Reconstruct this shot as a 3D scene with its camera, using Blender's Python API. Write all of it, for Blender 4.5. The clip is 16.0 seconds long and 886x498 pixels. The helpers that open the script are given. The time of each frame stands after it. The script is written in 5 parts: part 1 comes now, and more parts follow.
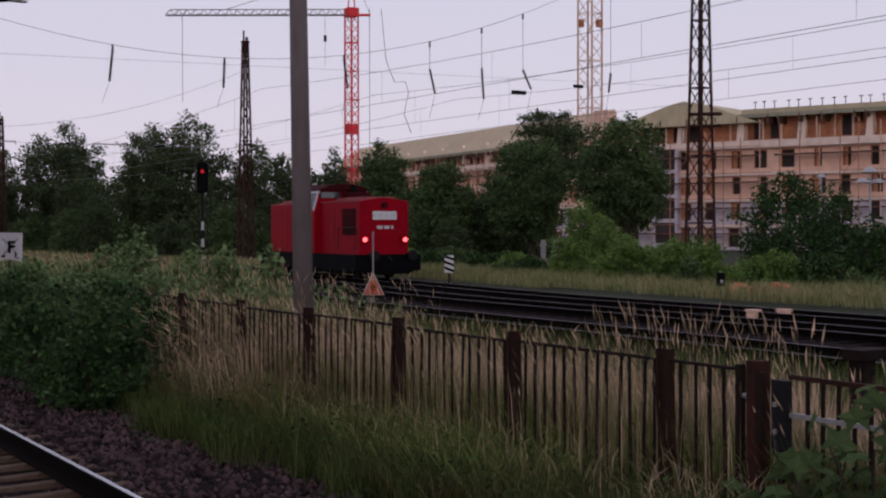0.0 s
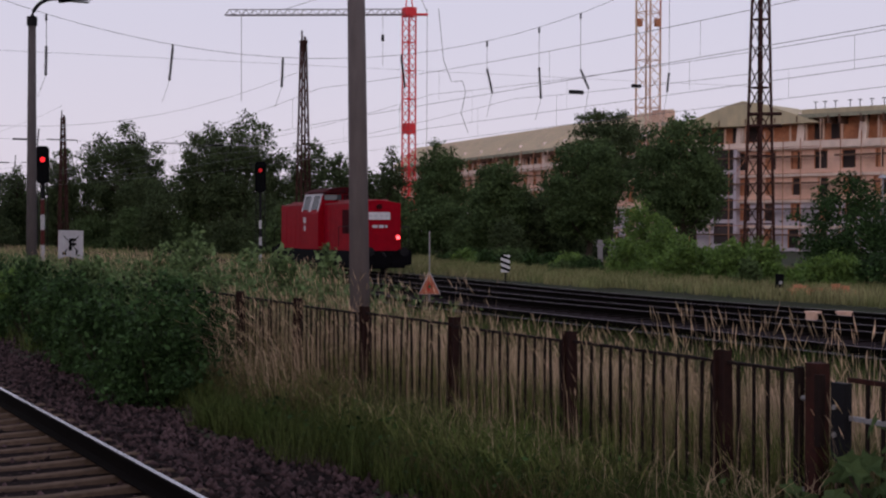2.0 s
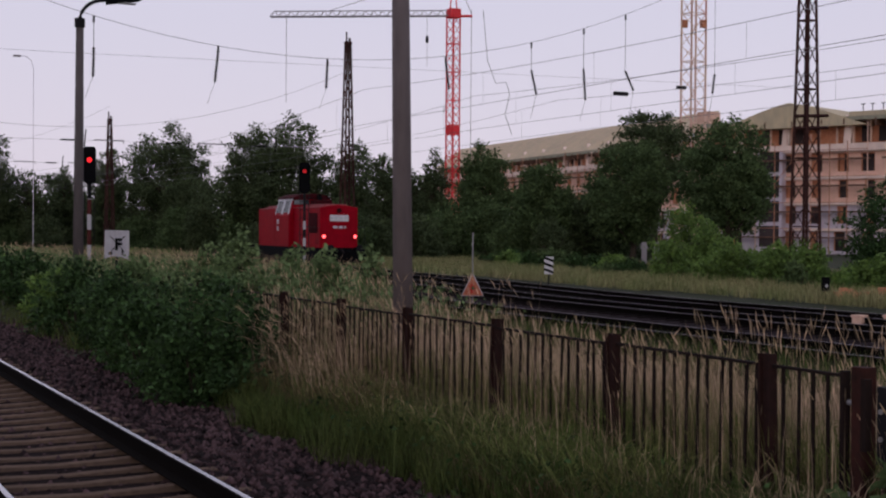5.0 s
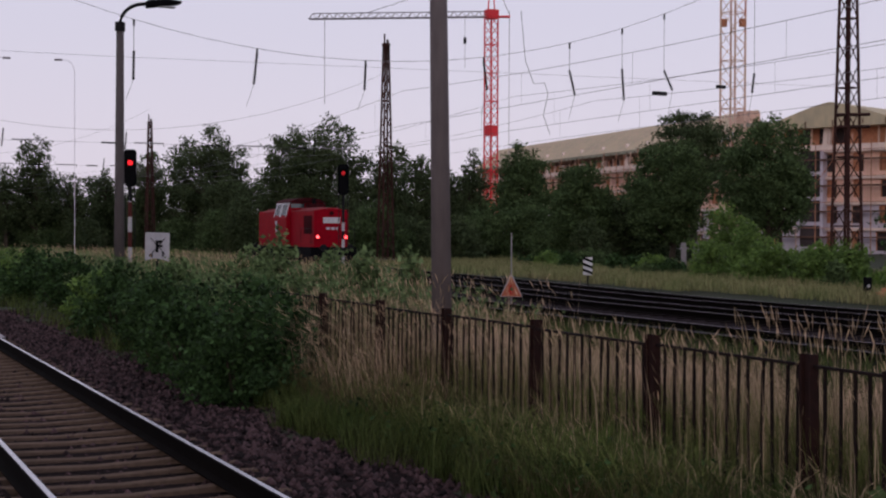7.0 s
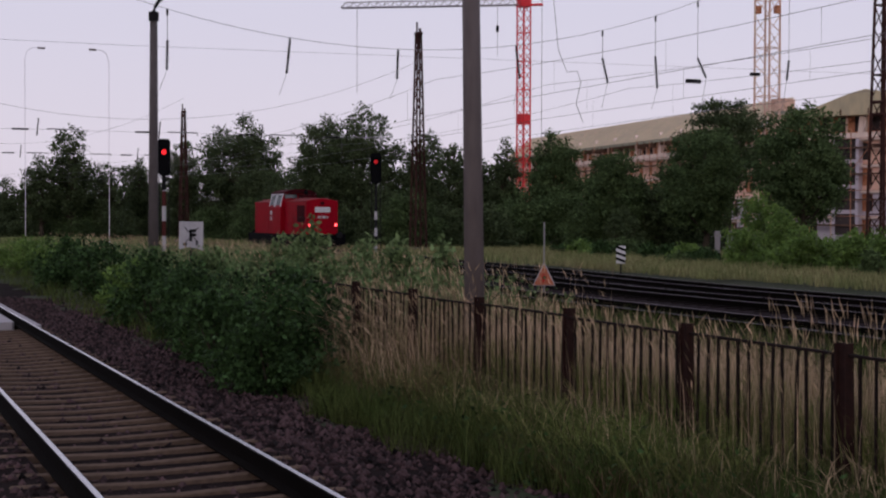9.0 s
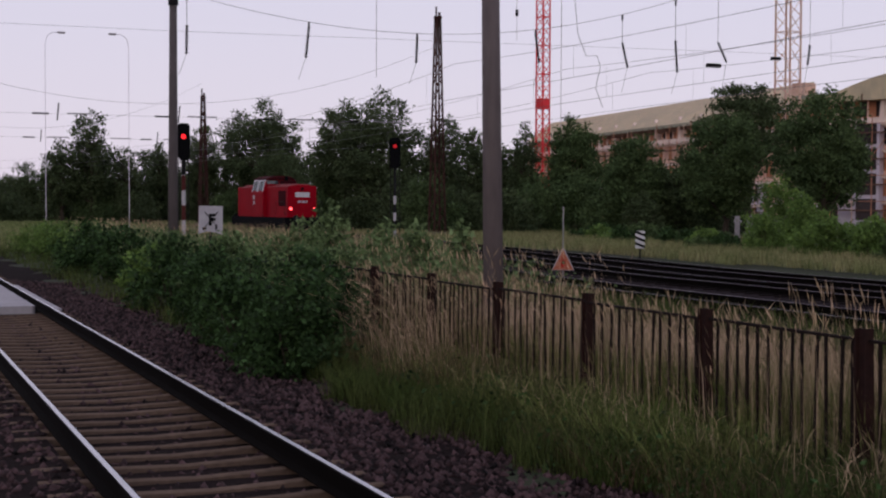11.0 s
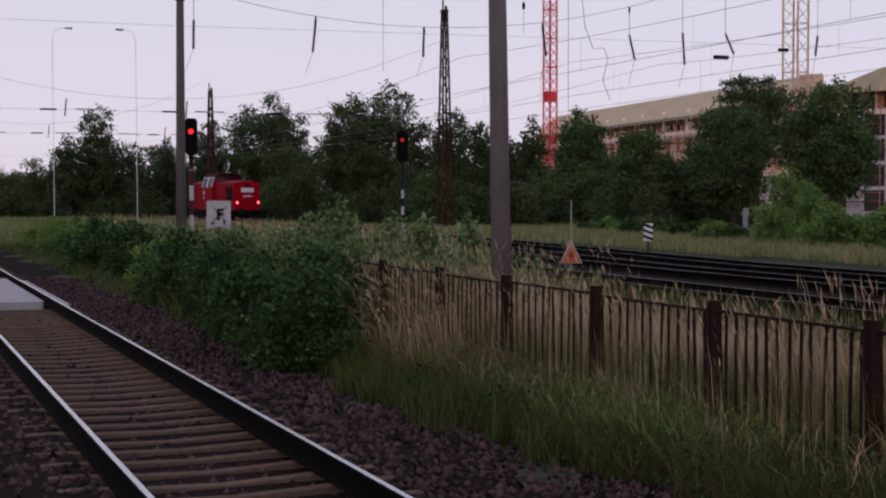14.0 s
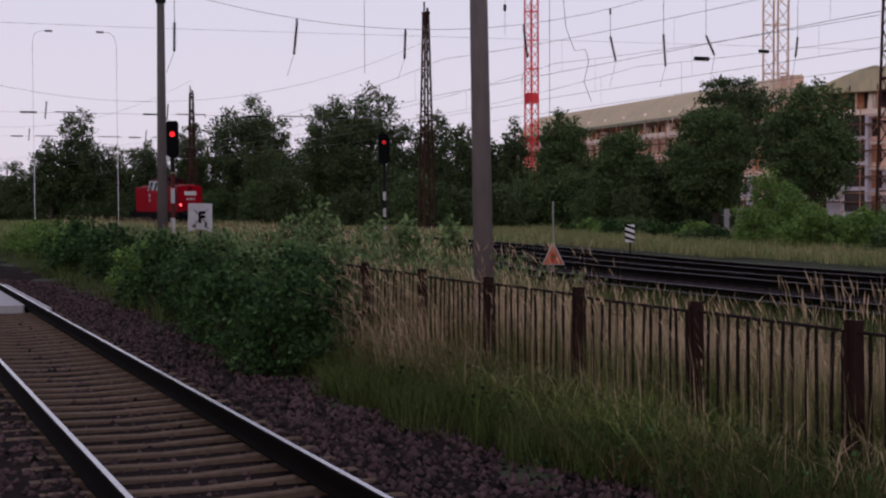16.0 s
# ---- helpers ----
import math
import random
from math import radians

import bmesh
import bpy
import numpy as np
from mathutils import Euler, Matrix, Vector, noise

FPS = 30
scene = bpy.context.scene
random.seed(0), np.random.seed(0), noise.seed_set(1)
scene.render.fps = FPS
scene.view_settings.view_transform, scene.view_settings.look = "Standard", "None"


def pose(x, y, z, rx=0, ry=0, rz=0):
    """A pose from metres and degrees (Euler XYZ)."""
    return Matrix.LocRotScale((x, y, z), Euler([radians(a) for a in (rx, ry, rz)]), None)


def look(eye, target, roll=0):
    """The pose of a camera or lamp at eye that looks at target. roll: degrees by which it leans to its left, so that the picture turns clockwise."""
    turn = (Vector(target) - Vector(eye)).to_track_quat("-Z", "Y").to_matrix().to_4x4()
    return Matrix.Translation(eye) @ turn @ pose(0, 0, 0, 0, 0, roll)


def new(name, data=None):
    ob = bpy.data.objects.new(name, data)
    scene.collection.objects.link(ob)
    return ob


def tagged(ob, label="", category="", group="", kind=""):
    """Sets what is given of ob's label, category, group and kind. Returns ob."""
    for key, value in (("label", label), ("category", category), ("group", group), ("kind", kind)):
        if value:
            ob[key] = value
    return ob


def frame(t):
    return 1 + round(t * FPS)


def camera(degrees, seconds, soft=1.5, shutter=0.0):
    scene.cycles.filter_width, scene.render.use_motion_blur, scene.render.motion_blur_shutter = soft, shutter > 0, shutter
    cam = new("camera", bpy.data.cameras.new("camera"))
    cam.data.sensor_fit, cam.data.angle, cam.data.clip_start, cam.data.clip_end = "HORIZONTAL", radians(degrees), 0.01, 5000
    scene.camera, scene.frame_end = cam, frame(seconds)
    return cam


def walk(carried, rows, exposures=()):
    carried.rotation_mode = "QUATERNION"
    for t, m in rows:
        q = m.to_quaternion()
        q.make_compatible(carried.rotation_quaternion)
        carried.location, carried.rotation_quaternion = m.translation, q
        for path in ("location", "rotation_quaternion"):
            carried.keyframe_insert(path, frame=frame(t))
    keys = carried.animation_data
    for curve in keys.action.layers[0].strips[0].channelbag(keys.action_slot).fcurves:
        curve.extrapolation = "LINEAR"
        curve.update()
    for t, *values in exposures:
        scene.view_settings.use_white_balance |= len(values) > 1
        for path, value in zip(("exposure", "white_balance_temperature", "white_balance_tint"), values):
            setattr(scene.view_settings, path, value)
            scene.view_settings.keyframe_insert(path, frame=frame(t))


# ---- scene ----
# World: y runs along the near track, x across it to the yard, z = 0 on the near sleepers' tops.
EYE = Vector((0.0, 0.0, 2.07))
cam = camera(35.49, 16.0, soft=2.2)
# seconds, heading from +y to +x, tilt, roll (degrees)
TURNS = [
    (0, 30.613, -0.876, -0.075),
    (0.5, 30.091, -0.763, -0.001),
    (1, 29.495, -1.188, 0.003),
    (1.5, 28.726, -1.147, 0.121),
    (2, 28.280, -0.898, 0.179),
    (2.5, 28.119, -1.124, 0.315),
    (3, 27.917, -1.129, 0.462),
    (3.5, 27.689, -1.209, 0.558),
    (4, 27.167, -1.041, 0.591),
    (6.5, 25.524, -0.821, 0.167),
    (7, 24.890, -0.815, 0.199),
    (7.5, 24.555, -0.831, 0.012),
    (8, 24.433, -0.943, 0.004),
    (8.5, 24.110, -1.224, 0.063),
    (9, 23.542, -1.287, 0.129),
    (9.5, 23.450, -1.821, 0.108),
    (10, 23.231, -1.819, 0.194),
    (12.5, 22.400, -2.130, 0.000),
    (13, 22.439, -1.846, -0.078),
    (13.5, 22.324, -2.129, 0.070),
    (14, 22.431, -2.189, -0.120),
    (14.5, 22.449, -2.350, -0.223),
    (15, 22.762, -2.362, -0.259),
    (15.5, 22.973, -2.249, -0.258),
    (16, 23.169, -2.113, -0.312),
]


def aim(yaw, tilt):
    a, b = radians(yaw), radians(tilt)
    return EYE + 10 * Vector((math.sin(a) * math.cos(b), math.cos(a) * math.cos(b), math.sin(b)))


walk(cam, [(t, look(EYE, aim(yaw, tilt), roll)) for t, yaw, tilt, roll in TURNS],
     [(0, 0.0), (7, 0.02), (9, 0.02), (10, 0.06), (12.5, 0.08), (16, 0.08)])

# ---- light: dusk under a thin even overcast ----
world = bpy.data.worlds.new("dusk_sky")
scene.world = world
world.use_nodes = True
wn, wl = world.node_tree.nodes, world.node_tree.links
wn.clear()
w_out, w_bg = wn.new("ShaderNodeOutputWorld"), wn.new("ShaderNodeBackground")
w_sky, w_mix = wn.new("ShaderNodeTexSky"), wn.new("ShaderNodeMix")
w_sky.sky_type, w_sky.sun_disc = "NISHITA", False
w_sky.sun_elevation, w_sky.sun_rotation = radians(14), radians(-148)
w_sky.air_density, w_sky.dust_density = 1.0, 2.0
w_mul = wn.new("ShaderNodeVectorMath")
w_mul.operation = "SCALE"
w_mul.inputs["Scale"].default_value = 0.06
w_mix.data_type = "RGBA"
w_mix.inputs["Factor"].default_value = 0.86
w_co, w_sep = wn.new("ShaderNodeTexCoord"), wn.new("ShaderNodeSeparateXYZ")
w_map, w_grade = wn.new("ShaderNodeMapRange"), wn.new("ShaderNodeMix")
w_map.inputs["From Min"].default_value, w_map.inputs["From Max"].default_value = 0.02, 0.3
w_grade.data_type = "RGBA"
w_grade.inputs["A"].default_value = (0.79, 0.71, 0.835, 1)
w_grade.inputs["B"].default_value = (0.665, 0.665, 0.84, 1)
wl.new(w_co.outputs["Generated"], w_sep.inputs[0])
wl.new(w_sep.outputs["Z"], w_map.inputs["Value"])
wl.new(w_map.outputs["Result"], w_grade.inputs["Factor"])
wl.new(w_grade.outputs["Result"], w_mix.inputs["B"])
wl.new(w_sky.outputs["Color"], w_mul.inputs[0])
wl.new(w_mul.outputs["Vector"], w_mix.inputs["A"])
wl.new(w_mix.outputs["Result"], w_bg.inputs["Color"])
wl.new(w_bg.outputs["Background"], w_out.inputs["Surface"])
w_bg.inputs["Strength"].default_value = 1.0

sun = new("sun", bpy.data.lights.new("sun", "SUN"))
sun.data.energy, sun.data.angle, sun.data.color = 0.28, radians(25), (1.0, 0.86, 0.78)
sun.matrix_world = look((-25, -40, 14), (0, 0, 0))


# ---- materials ----
def mat(name, color, rough=0.8, metal=0.0, vary=0.25, grain=8.0, stain=0.6, bump=0.2, second=None, island=0.0,
        obj=0.0, glow=None, trans=0.0, streak=1.0, spec=0.15):
    """Noise at two scales mixes color with a darker or second colour; island, obj: brightness spread per piece."""
    m = bpy.data.materials.new(name)
    m.use_nodes = True
    n, l = m.node_tree.nodes, m.node_tree.links
    b = n["Principled BSDF"]
    b.inputs["Roughness"].default_value, b.inputs["Metallic"].default_value = rough, metal
    b.inputs["Specular IOR Level"].default_value = spec
    co = n.new("ShaderNodeTexCoord")
    mp = n.new("ShaderNodeMapping")
    mp.inputs["Scale"].default_value = (1, 1, streak)
    l.new(co.outputs["Object"], mp.inputs["Vector"])
    fine, wide = n.new("ShaderNodeTexNoise"), n.new("ShaderNodeTexNoise")
    fine.inputs["Scale"].default_value, fine.inputs["Detail"].default_value = grain, 6
    wide.inputs["Scale"].default_value, wide.inputs["Detail"].default_value = stain, 4
    for q in (fine, wide):
        l.new(mp.outputs["Vector"], q.inputs["Vector"])
    two = second or tuple(c * (1 - vary) for c in color)
    ramp = n.new("ShaderNodeMapRange")
    ramp.inputs["From Min"].default_value, ramp.inputs["From Max"].default_value = 0.35, 0.65
    add = n.new("ShaderNodeMath")
    add.operation = "MULTIPLY_ADD"
    add.inputs[1].default_value = 0.5
    half = n.new("ShaderNodeMath")
    half.operation = "MULTIPLY"
    half.inputs[1].default_value = 0.5
    l.new(fine.outputs["Fac"], half.inputs[0])
    l.new(wide.outputs["Fac"], add.inputs[0])
    l.new(half.outputs[0], add.inputs[2])
    l.new(add.outputs[0], ramp.inputs["Value"])
    mix = n.new("ShaderNodeMix")
    mix.data_type = "RGBA"
    mix.inputs["A"].default_value, mix.inputs["B"].default_value = (*color, 1), (*two, 1)
    l.new(ramp.outputs["Result"], mix.inputs["Factor"])
    last = mix.outputs["Result"]
    for spread, source in ((island, "g"), (obj, "o")):
        if spread:
            if source == "g":
                r = n.new("ShaderNodeNewGeometry").outputs["Random Per Island"]
            else:
                r = n.new("ShaderNodeObjectInfo").outputs["Random"]
            mr = n.new("ShaderNodeMapRange")
            mr.inputs["To Min"].default_value, mr.inputs["To Max"].default_value = 1 - spread, 1 + spread
            l.new(r, mr.inputs["Value"])
            hsv = n.new("ShaderNodeHueSaturation")
            l.new(mr.outputs["Result"], hsv.inputs["Value"])
            l.new(last, hsv.inputs["Color"])
            last = hsv.outputs["Color"]
    l.new(last, b.inputs["Base Color"])
    if bump:
        bp = n.new("ShaderNodeBump")
        bp.inputs["Strength"].default_value, bp.inputs["Distance"].default_value = bump, 0.02
        l.new(fine.outputs["Fac"], bp.inputs["Height"])
        l.new(bp.outputs["Normal"], b.inputs["Normal"])
    if glow:
        b.inputs["Emission Color"].default_value, b.inputs["Emission Strength"].default_value = (*glow[:3], 1), glow[3]
    if trans:
        tr = n.new("ShaderNodeBsdfTranslucent")
        ms = n.new("ShaderNodeMixShader")
        ms.inputs["Fac"].default_value = trans
        l.new(last, tr.inputs["Color"])
        l.new(b.outputs["BSDF"], ms.inputs[1])
        l.new(tr.outputs["BSDF"], ms.inputs[2])
        l.new(ms.outputs["Shader"], n["Material Output"].inputs["Surface"])
    return m


M_GROUND = mat("weedy_soil", (0.035, 0.032, 0.02), 0.95, second=(0.022, 0.034, 0.013), grain=5, stain=0.25, bump=0.5)
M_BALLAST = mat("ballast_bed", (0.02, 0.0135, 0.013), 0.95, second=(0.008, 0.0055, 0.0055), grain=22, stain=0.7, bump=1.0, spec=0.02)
M_STONE = mat("ballast_stone", (0.058, 0.034, 0.035), 0.85, vary=0.5, grain=30, island=0.95, bump=0.3, spec=0.1)
M_YARD = mat("yard_ballast", (0.021, 0.0135, 0.015), 0.95, second=(0.011, 0.0075, 0.0085), grain=16, stain=0.4, bump=0.8, spec=0.02)
M_SLEEPER = mat("sleeper_concrete", (0.14, 0.095, 0.071), 0.9, vary=0.4, grain=18, stain=2.5, obj=0.12, bump=0.35, spec=0.03)
M_WOODSLEEPER = mat("tarred_sleeper", (0.013, 0.01, 0.01), 0.9, vary=0.3, grain=20, obj=0.2, spec=0.03)
# Rust colour cut to near-black, which paints the rail web's shade.
M_RAILSIDE = mat("shaded_rusty_rail", (0.005, 0.0035, 0.003), 0.9, vary=0.4, grain=30, stain=3, spec=0.03)
M_RAILTOP = mat("worn_rail_top", (0.48, 0.45, 0.48), 0.25, 0.9, vary=0.15, grain=40, bump=0.0)
M_RAILDULL = mat("dull_rail_top", (0.2, 0.17, 0.185), 0.5, 0.4, vary=0.3, grain=20, bump=0.0)
M_SLAB = mat("crossing_concrete", (0.36, 0.33, 0.345), 0.85, vary=0.2, grain=14, stain=1.5, spec=0.05)
M_RUST = mat("rusty_steel", (0.02, 0.011, 0.009), 0.8, second=(0.009, 0.006, 0.006), grain=14, stain=2.5, bump=0.3, spec=0.08)
M_RUSTRED = mat("rust_red_steel", (0.05, 0.016, 0.012), 0.8, second=(0.022, 0.01, 0.008), grain=14, stain=2.0, bump=0.3, spec=0.08)
M_IRON = mat("bare_worn_steel", (0.35, 0.33, 0.33), 0.5, 0.6, vary=0.4, grain=20)
M_POLE = mat("weathered_concrete", (0.17, 0.14, 0.14), 0.9, vary=0.3, grain=10, stain=0.9, bump=0.25, streak=0.25, spec=0.05)
M_LAMPPOLE = mat("grey_concrete_pole", (0.1, 0.085, 0.085), 0.9, vary=0.25, grain=12, stain=0.8, streak=0.3, spec=0.05)
M_DARKMETAL = mat("dark_metal", (0.012, 0.011, 0.013), 0.6, 0.1, vary=0.3, grain=20, bump=0.05, spec=0.1)
M_BLACK = mat("matt_black", (0.005, 0.005, 0.006), 0.85, vary=0.3, grain=20, bump=0.05, spec=0.05)
M_LATTICE = mat("mast_rust_paint", (0.06, 0.026, 0.022), 0.85, second=(0.03, 0.015, 0.014), grain=6, stain=0.6, spec=0.05)
M_WIRE = mat("wire", (0.2, 0.185, 0.2), 0.7, 0.1, bump=0)
M_INSUL = mat("brown_porcelain", (0.006, 0.005, 0.005), 0.6, bump=0, spec=0.1)
M_WHITE = mat("white_enamel", (0.62, 0.6, 0.62), 0.5, vary=0.2, grain=12, stain=2.5, bump=0.03)
M_BOARD = mat("greyed_enamel", (0.42, 0.4, 0.43), 0.6, vary=0.25, grain=12, stain=2.5, bump=0.03)
M_REDWHITE = mat("red_band", (0.07, 0.013, 0.011), 0.6, vary=0.3, grain=12)
M_ORANGE = mat("orange_board", (0.42, 0.13, 0.075), 0.6, vary=0.2, grain=10)
M_SIGNRED = mat("red_mark", (0.4, 0.03, 0.02), 0.6, vary=0.2)
M_SIGNALRED = mat("lit_red_lens", (0.5, 0.01, 0.01), 0.3, glow=(1, 0.02, 0.03, 1.5), bump=0)
M_TAIL = mat("lit_tail_lamp", (0.8, 0.1, 0.1), 0.3, glow=(1.0, 0.06, 0.07, 6.0), bump=0)
M_RED = mat("loco_red", (0.27, 0.002, 0.011), 0.5, second=(0.2, 0.002, 0.009), grain=4, stain=0.5, bump=0.03, spec=0.04)
M_REDROOF = mat("loco_dirty_red", (0.34, 0.12, 0.13), 0.6, second=(0.16, 0.03, 0.035), grain=6, stain=0.8)
M_SOOT = mat("sooty_red", (0.06, 0.005, 0.008), 0.8, second=(0.018, 0.005, 0.006), grain=6, stain=1.2, spec=0.05)
M_FRAME = mat("loco_frame_black", (0.005, 0.0045, 0.006), 0.8, vary=0.4, grain=8, bump=0.1, spec=0.05)
M_GLASS = mat("cab_glass", (0.06, 0.07, 0.08), 0.08, 0.0, bump=0, spec=1.0)
M_SIDEGLASS = mat("dark_cab_glass", (0.012, 0.013, 0.016), 0.25, bump=0, spec=0.2)
M_ALU = mat("grey_cab_frame", (0.5, 0.49, 0.52), 0.35, 0.3, vary=0.2)
M_CRANERED = mat("crane_red", (0.75, 0.05, 0.06), 0.6, vary=0.2, grain=3)
M_CRANEGREY = mat("crane_grey", (0.3, 0.27, 0.29), 0.6, vary=0.2, grain=3)
M_CRANEPALE = mat("crane_faded", (0.62, 0.33, 0.28), 0.7, second=(0.66, 0.5, 0.38), grain=1.5, stain=0.3)
M_PLASTER = mat("raw_plaster", (0.86, 0.56, 0.44), 0.9, second=(0.68, 0.41, 0.32), grain=1.2, stain=0.12, bump=0.1)
M_PLASTERW = mat("white_panel", (0.6, 0.53, 0.6), 0.9, second=(0.48, 0.42, 0.48), grain=1.0, stain=0.2, bump=0.1)
M_SLABBAND = mat("pale_slab_edge", (0.82, 0.64, 0.55), 0.9, vary=0.2, grain=1.5, stain=0.3, bump=0.1)
M_WOOD = mat("raw_timber", (0.62, 0.27, 0.15), 0.85, second=(0.4, 0.16, 0.09), grain=3, stain=0.5)
M_ROOF = mat("bare_roof_boards", (0.56, 0.45, 0.29), 0.9, second=(0.4, 0.34, 0.24), grain=2.5, stain=0.4, streak=0.3)
M_DECK = mat("weathered_scaffold_deck", (0.16, 0.09, 0.065), 0.9, vary=0.4, grain=3, stain=0.4)
M_TUBE = mat("orange_brown_scaffold", (0.5, 0.24, 0.15), 0.8, vary=0.4, grain=2)
M_FASCIA = mat("grey_green_fascia", (0.33, 0.31, 0.23), 0.9, vary=0.3, grain=2, stain=0.3)
# Dark colour stands in for the shade inside the building.
M_OPENING = mat("painted_interior_shade", (0.06, 0.045, 0.045), 0.9, vary=0.5, grain=0.8)
M_PALEWOOD = mat("pale_scaffold", (0.72, 0.47, 0.36), 0.8, vary=0.3, grain=2)
M_BARK = mat("bark", (0.06, 0.047, 0.035), 0.95, vary=0.4, grain=9, bump=0.6)
M_LEAFTREE = mat("tree_leaf", (0.088, 0.125, 0.048), 0.7, second=(0.055, 0.088, 0.037), grain=0.9, stain=0.15, island=0.5, bump=0, trans=0.3, spec=0.05)
M_LEAFDARK = mat("dark_tree_leaf", (0.075, 0.098, 0.043), 0.7, second=(0.046, 0.066, 0.032), grain=0.9, stain=0.15, island=0.5, bump=0, trans=0.3, spec=0.05)
M_LEAFBUSH = mat("bush_leaf", (0.043, 0.08, 0.025), 0.65, second=(0.023, 0.046, 0.016), grain=2.5, stain=0.4, island=0.75, bump=0, trans=0.2, spec=0.08)
M_LEAFLIGHT = mat("fresh_leaf", (0.13, 0.2, 0.045), 0.6, second=(0.075, 0.135, 0.035), grain=2.5, stain=0.4, island=0.45, bump=0, trans=0.3, spec=0.15)
M_GRASS = mat("green_grass", (0.042, 0.074, 0.017), 0.75, second=(0.075, 0.082, 0.026), grain=2.0, stain=0.45, island=0.75, bump=0, trans=0.3, spec=0.08)
M_STRAW = mat("dry_grass", (0.56, 0.39, 0.28), 0.85, second=(0.32, 0.245, 0.14), grain=3.0, stain=0.6, island=0.85, bump=0, trans=0.3, spec=0.08)
M_WEEDGRASS = mat("weedy_grass", (0.125, 0.17, 0.058), 0.8, second=(0.2, 0.19, 0.09), grain=1.5, stain=0.3, island=0.6, bump=0, trans=0.25, spec=0.08)
M_FARGRASS = mat("far_meadow_grass", (0.13, 0.17, 0.06), 0.85, second=(0.27, 0.23, 0.12), grain=0.7, stain=0.16, island=0.5, bump=0, trans=0.25, spec=0.05)
M_MEADOW = mat("meadow_grass", (0.13, 0.175, 0.06), 0.85, second=(0.23, 0.22, 0.105), grain=0.8, stain=0.12, island=0.5, bump=0, trans=0.2, spec=0.1)
M_LAMPGREY = mat("weathered_white", (0.4, 0.38, 0.4), 0.7, vary=0.2, grain=8, bump=0.03)
M_DEAD = mat("dead_grass", (0.15, 0.1, 0.06), 0.9, vary=0.4, grain=3, stain=0.6, island=0.5, bump=0, trans=0.2, spec=0.05)
M_FAINT = mat("pale_thin_steel", (0.75, 0.7, 0.76), 0.7, vary=0.1, bump=0)
M_POST = mat("brown_rust_post", (0.034, 0.015, 0.013), 0.8, second=(0.016, 0.009, 0.008), grain=14, stain=2.5, bump=0.3, spec=0.06)
M_GRASSLIGHT = mat("light_green_grass", (0.11, 0.15, 0.038), 0.8, second=(0.17, 0.155, 0.062), grain=2.0, stain=0.35, island=0.7, bump=0, trans=0.3, spec=0.08)
M_SIGNALDIM = mat("dim_red_lens", (0.3, 0.008, 0.008), 0.4, glow=(1, 0.02, 0.04, 0.3), bump=0)
M_WEED = mat("grey_green_weed", (0.145, 0.195, 0.085), 0.75, second=(0.085, 0.13, 0.05), grain=2.5, stain=0.4, island=0.6, bump=0, trans=0.25, spec=0.08)


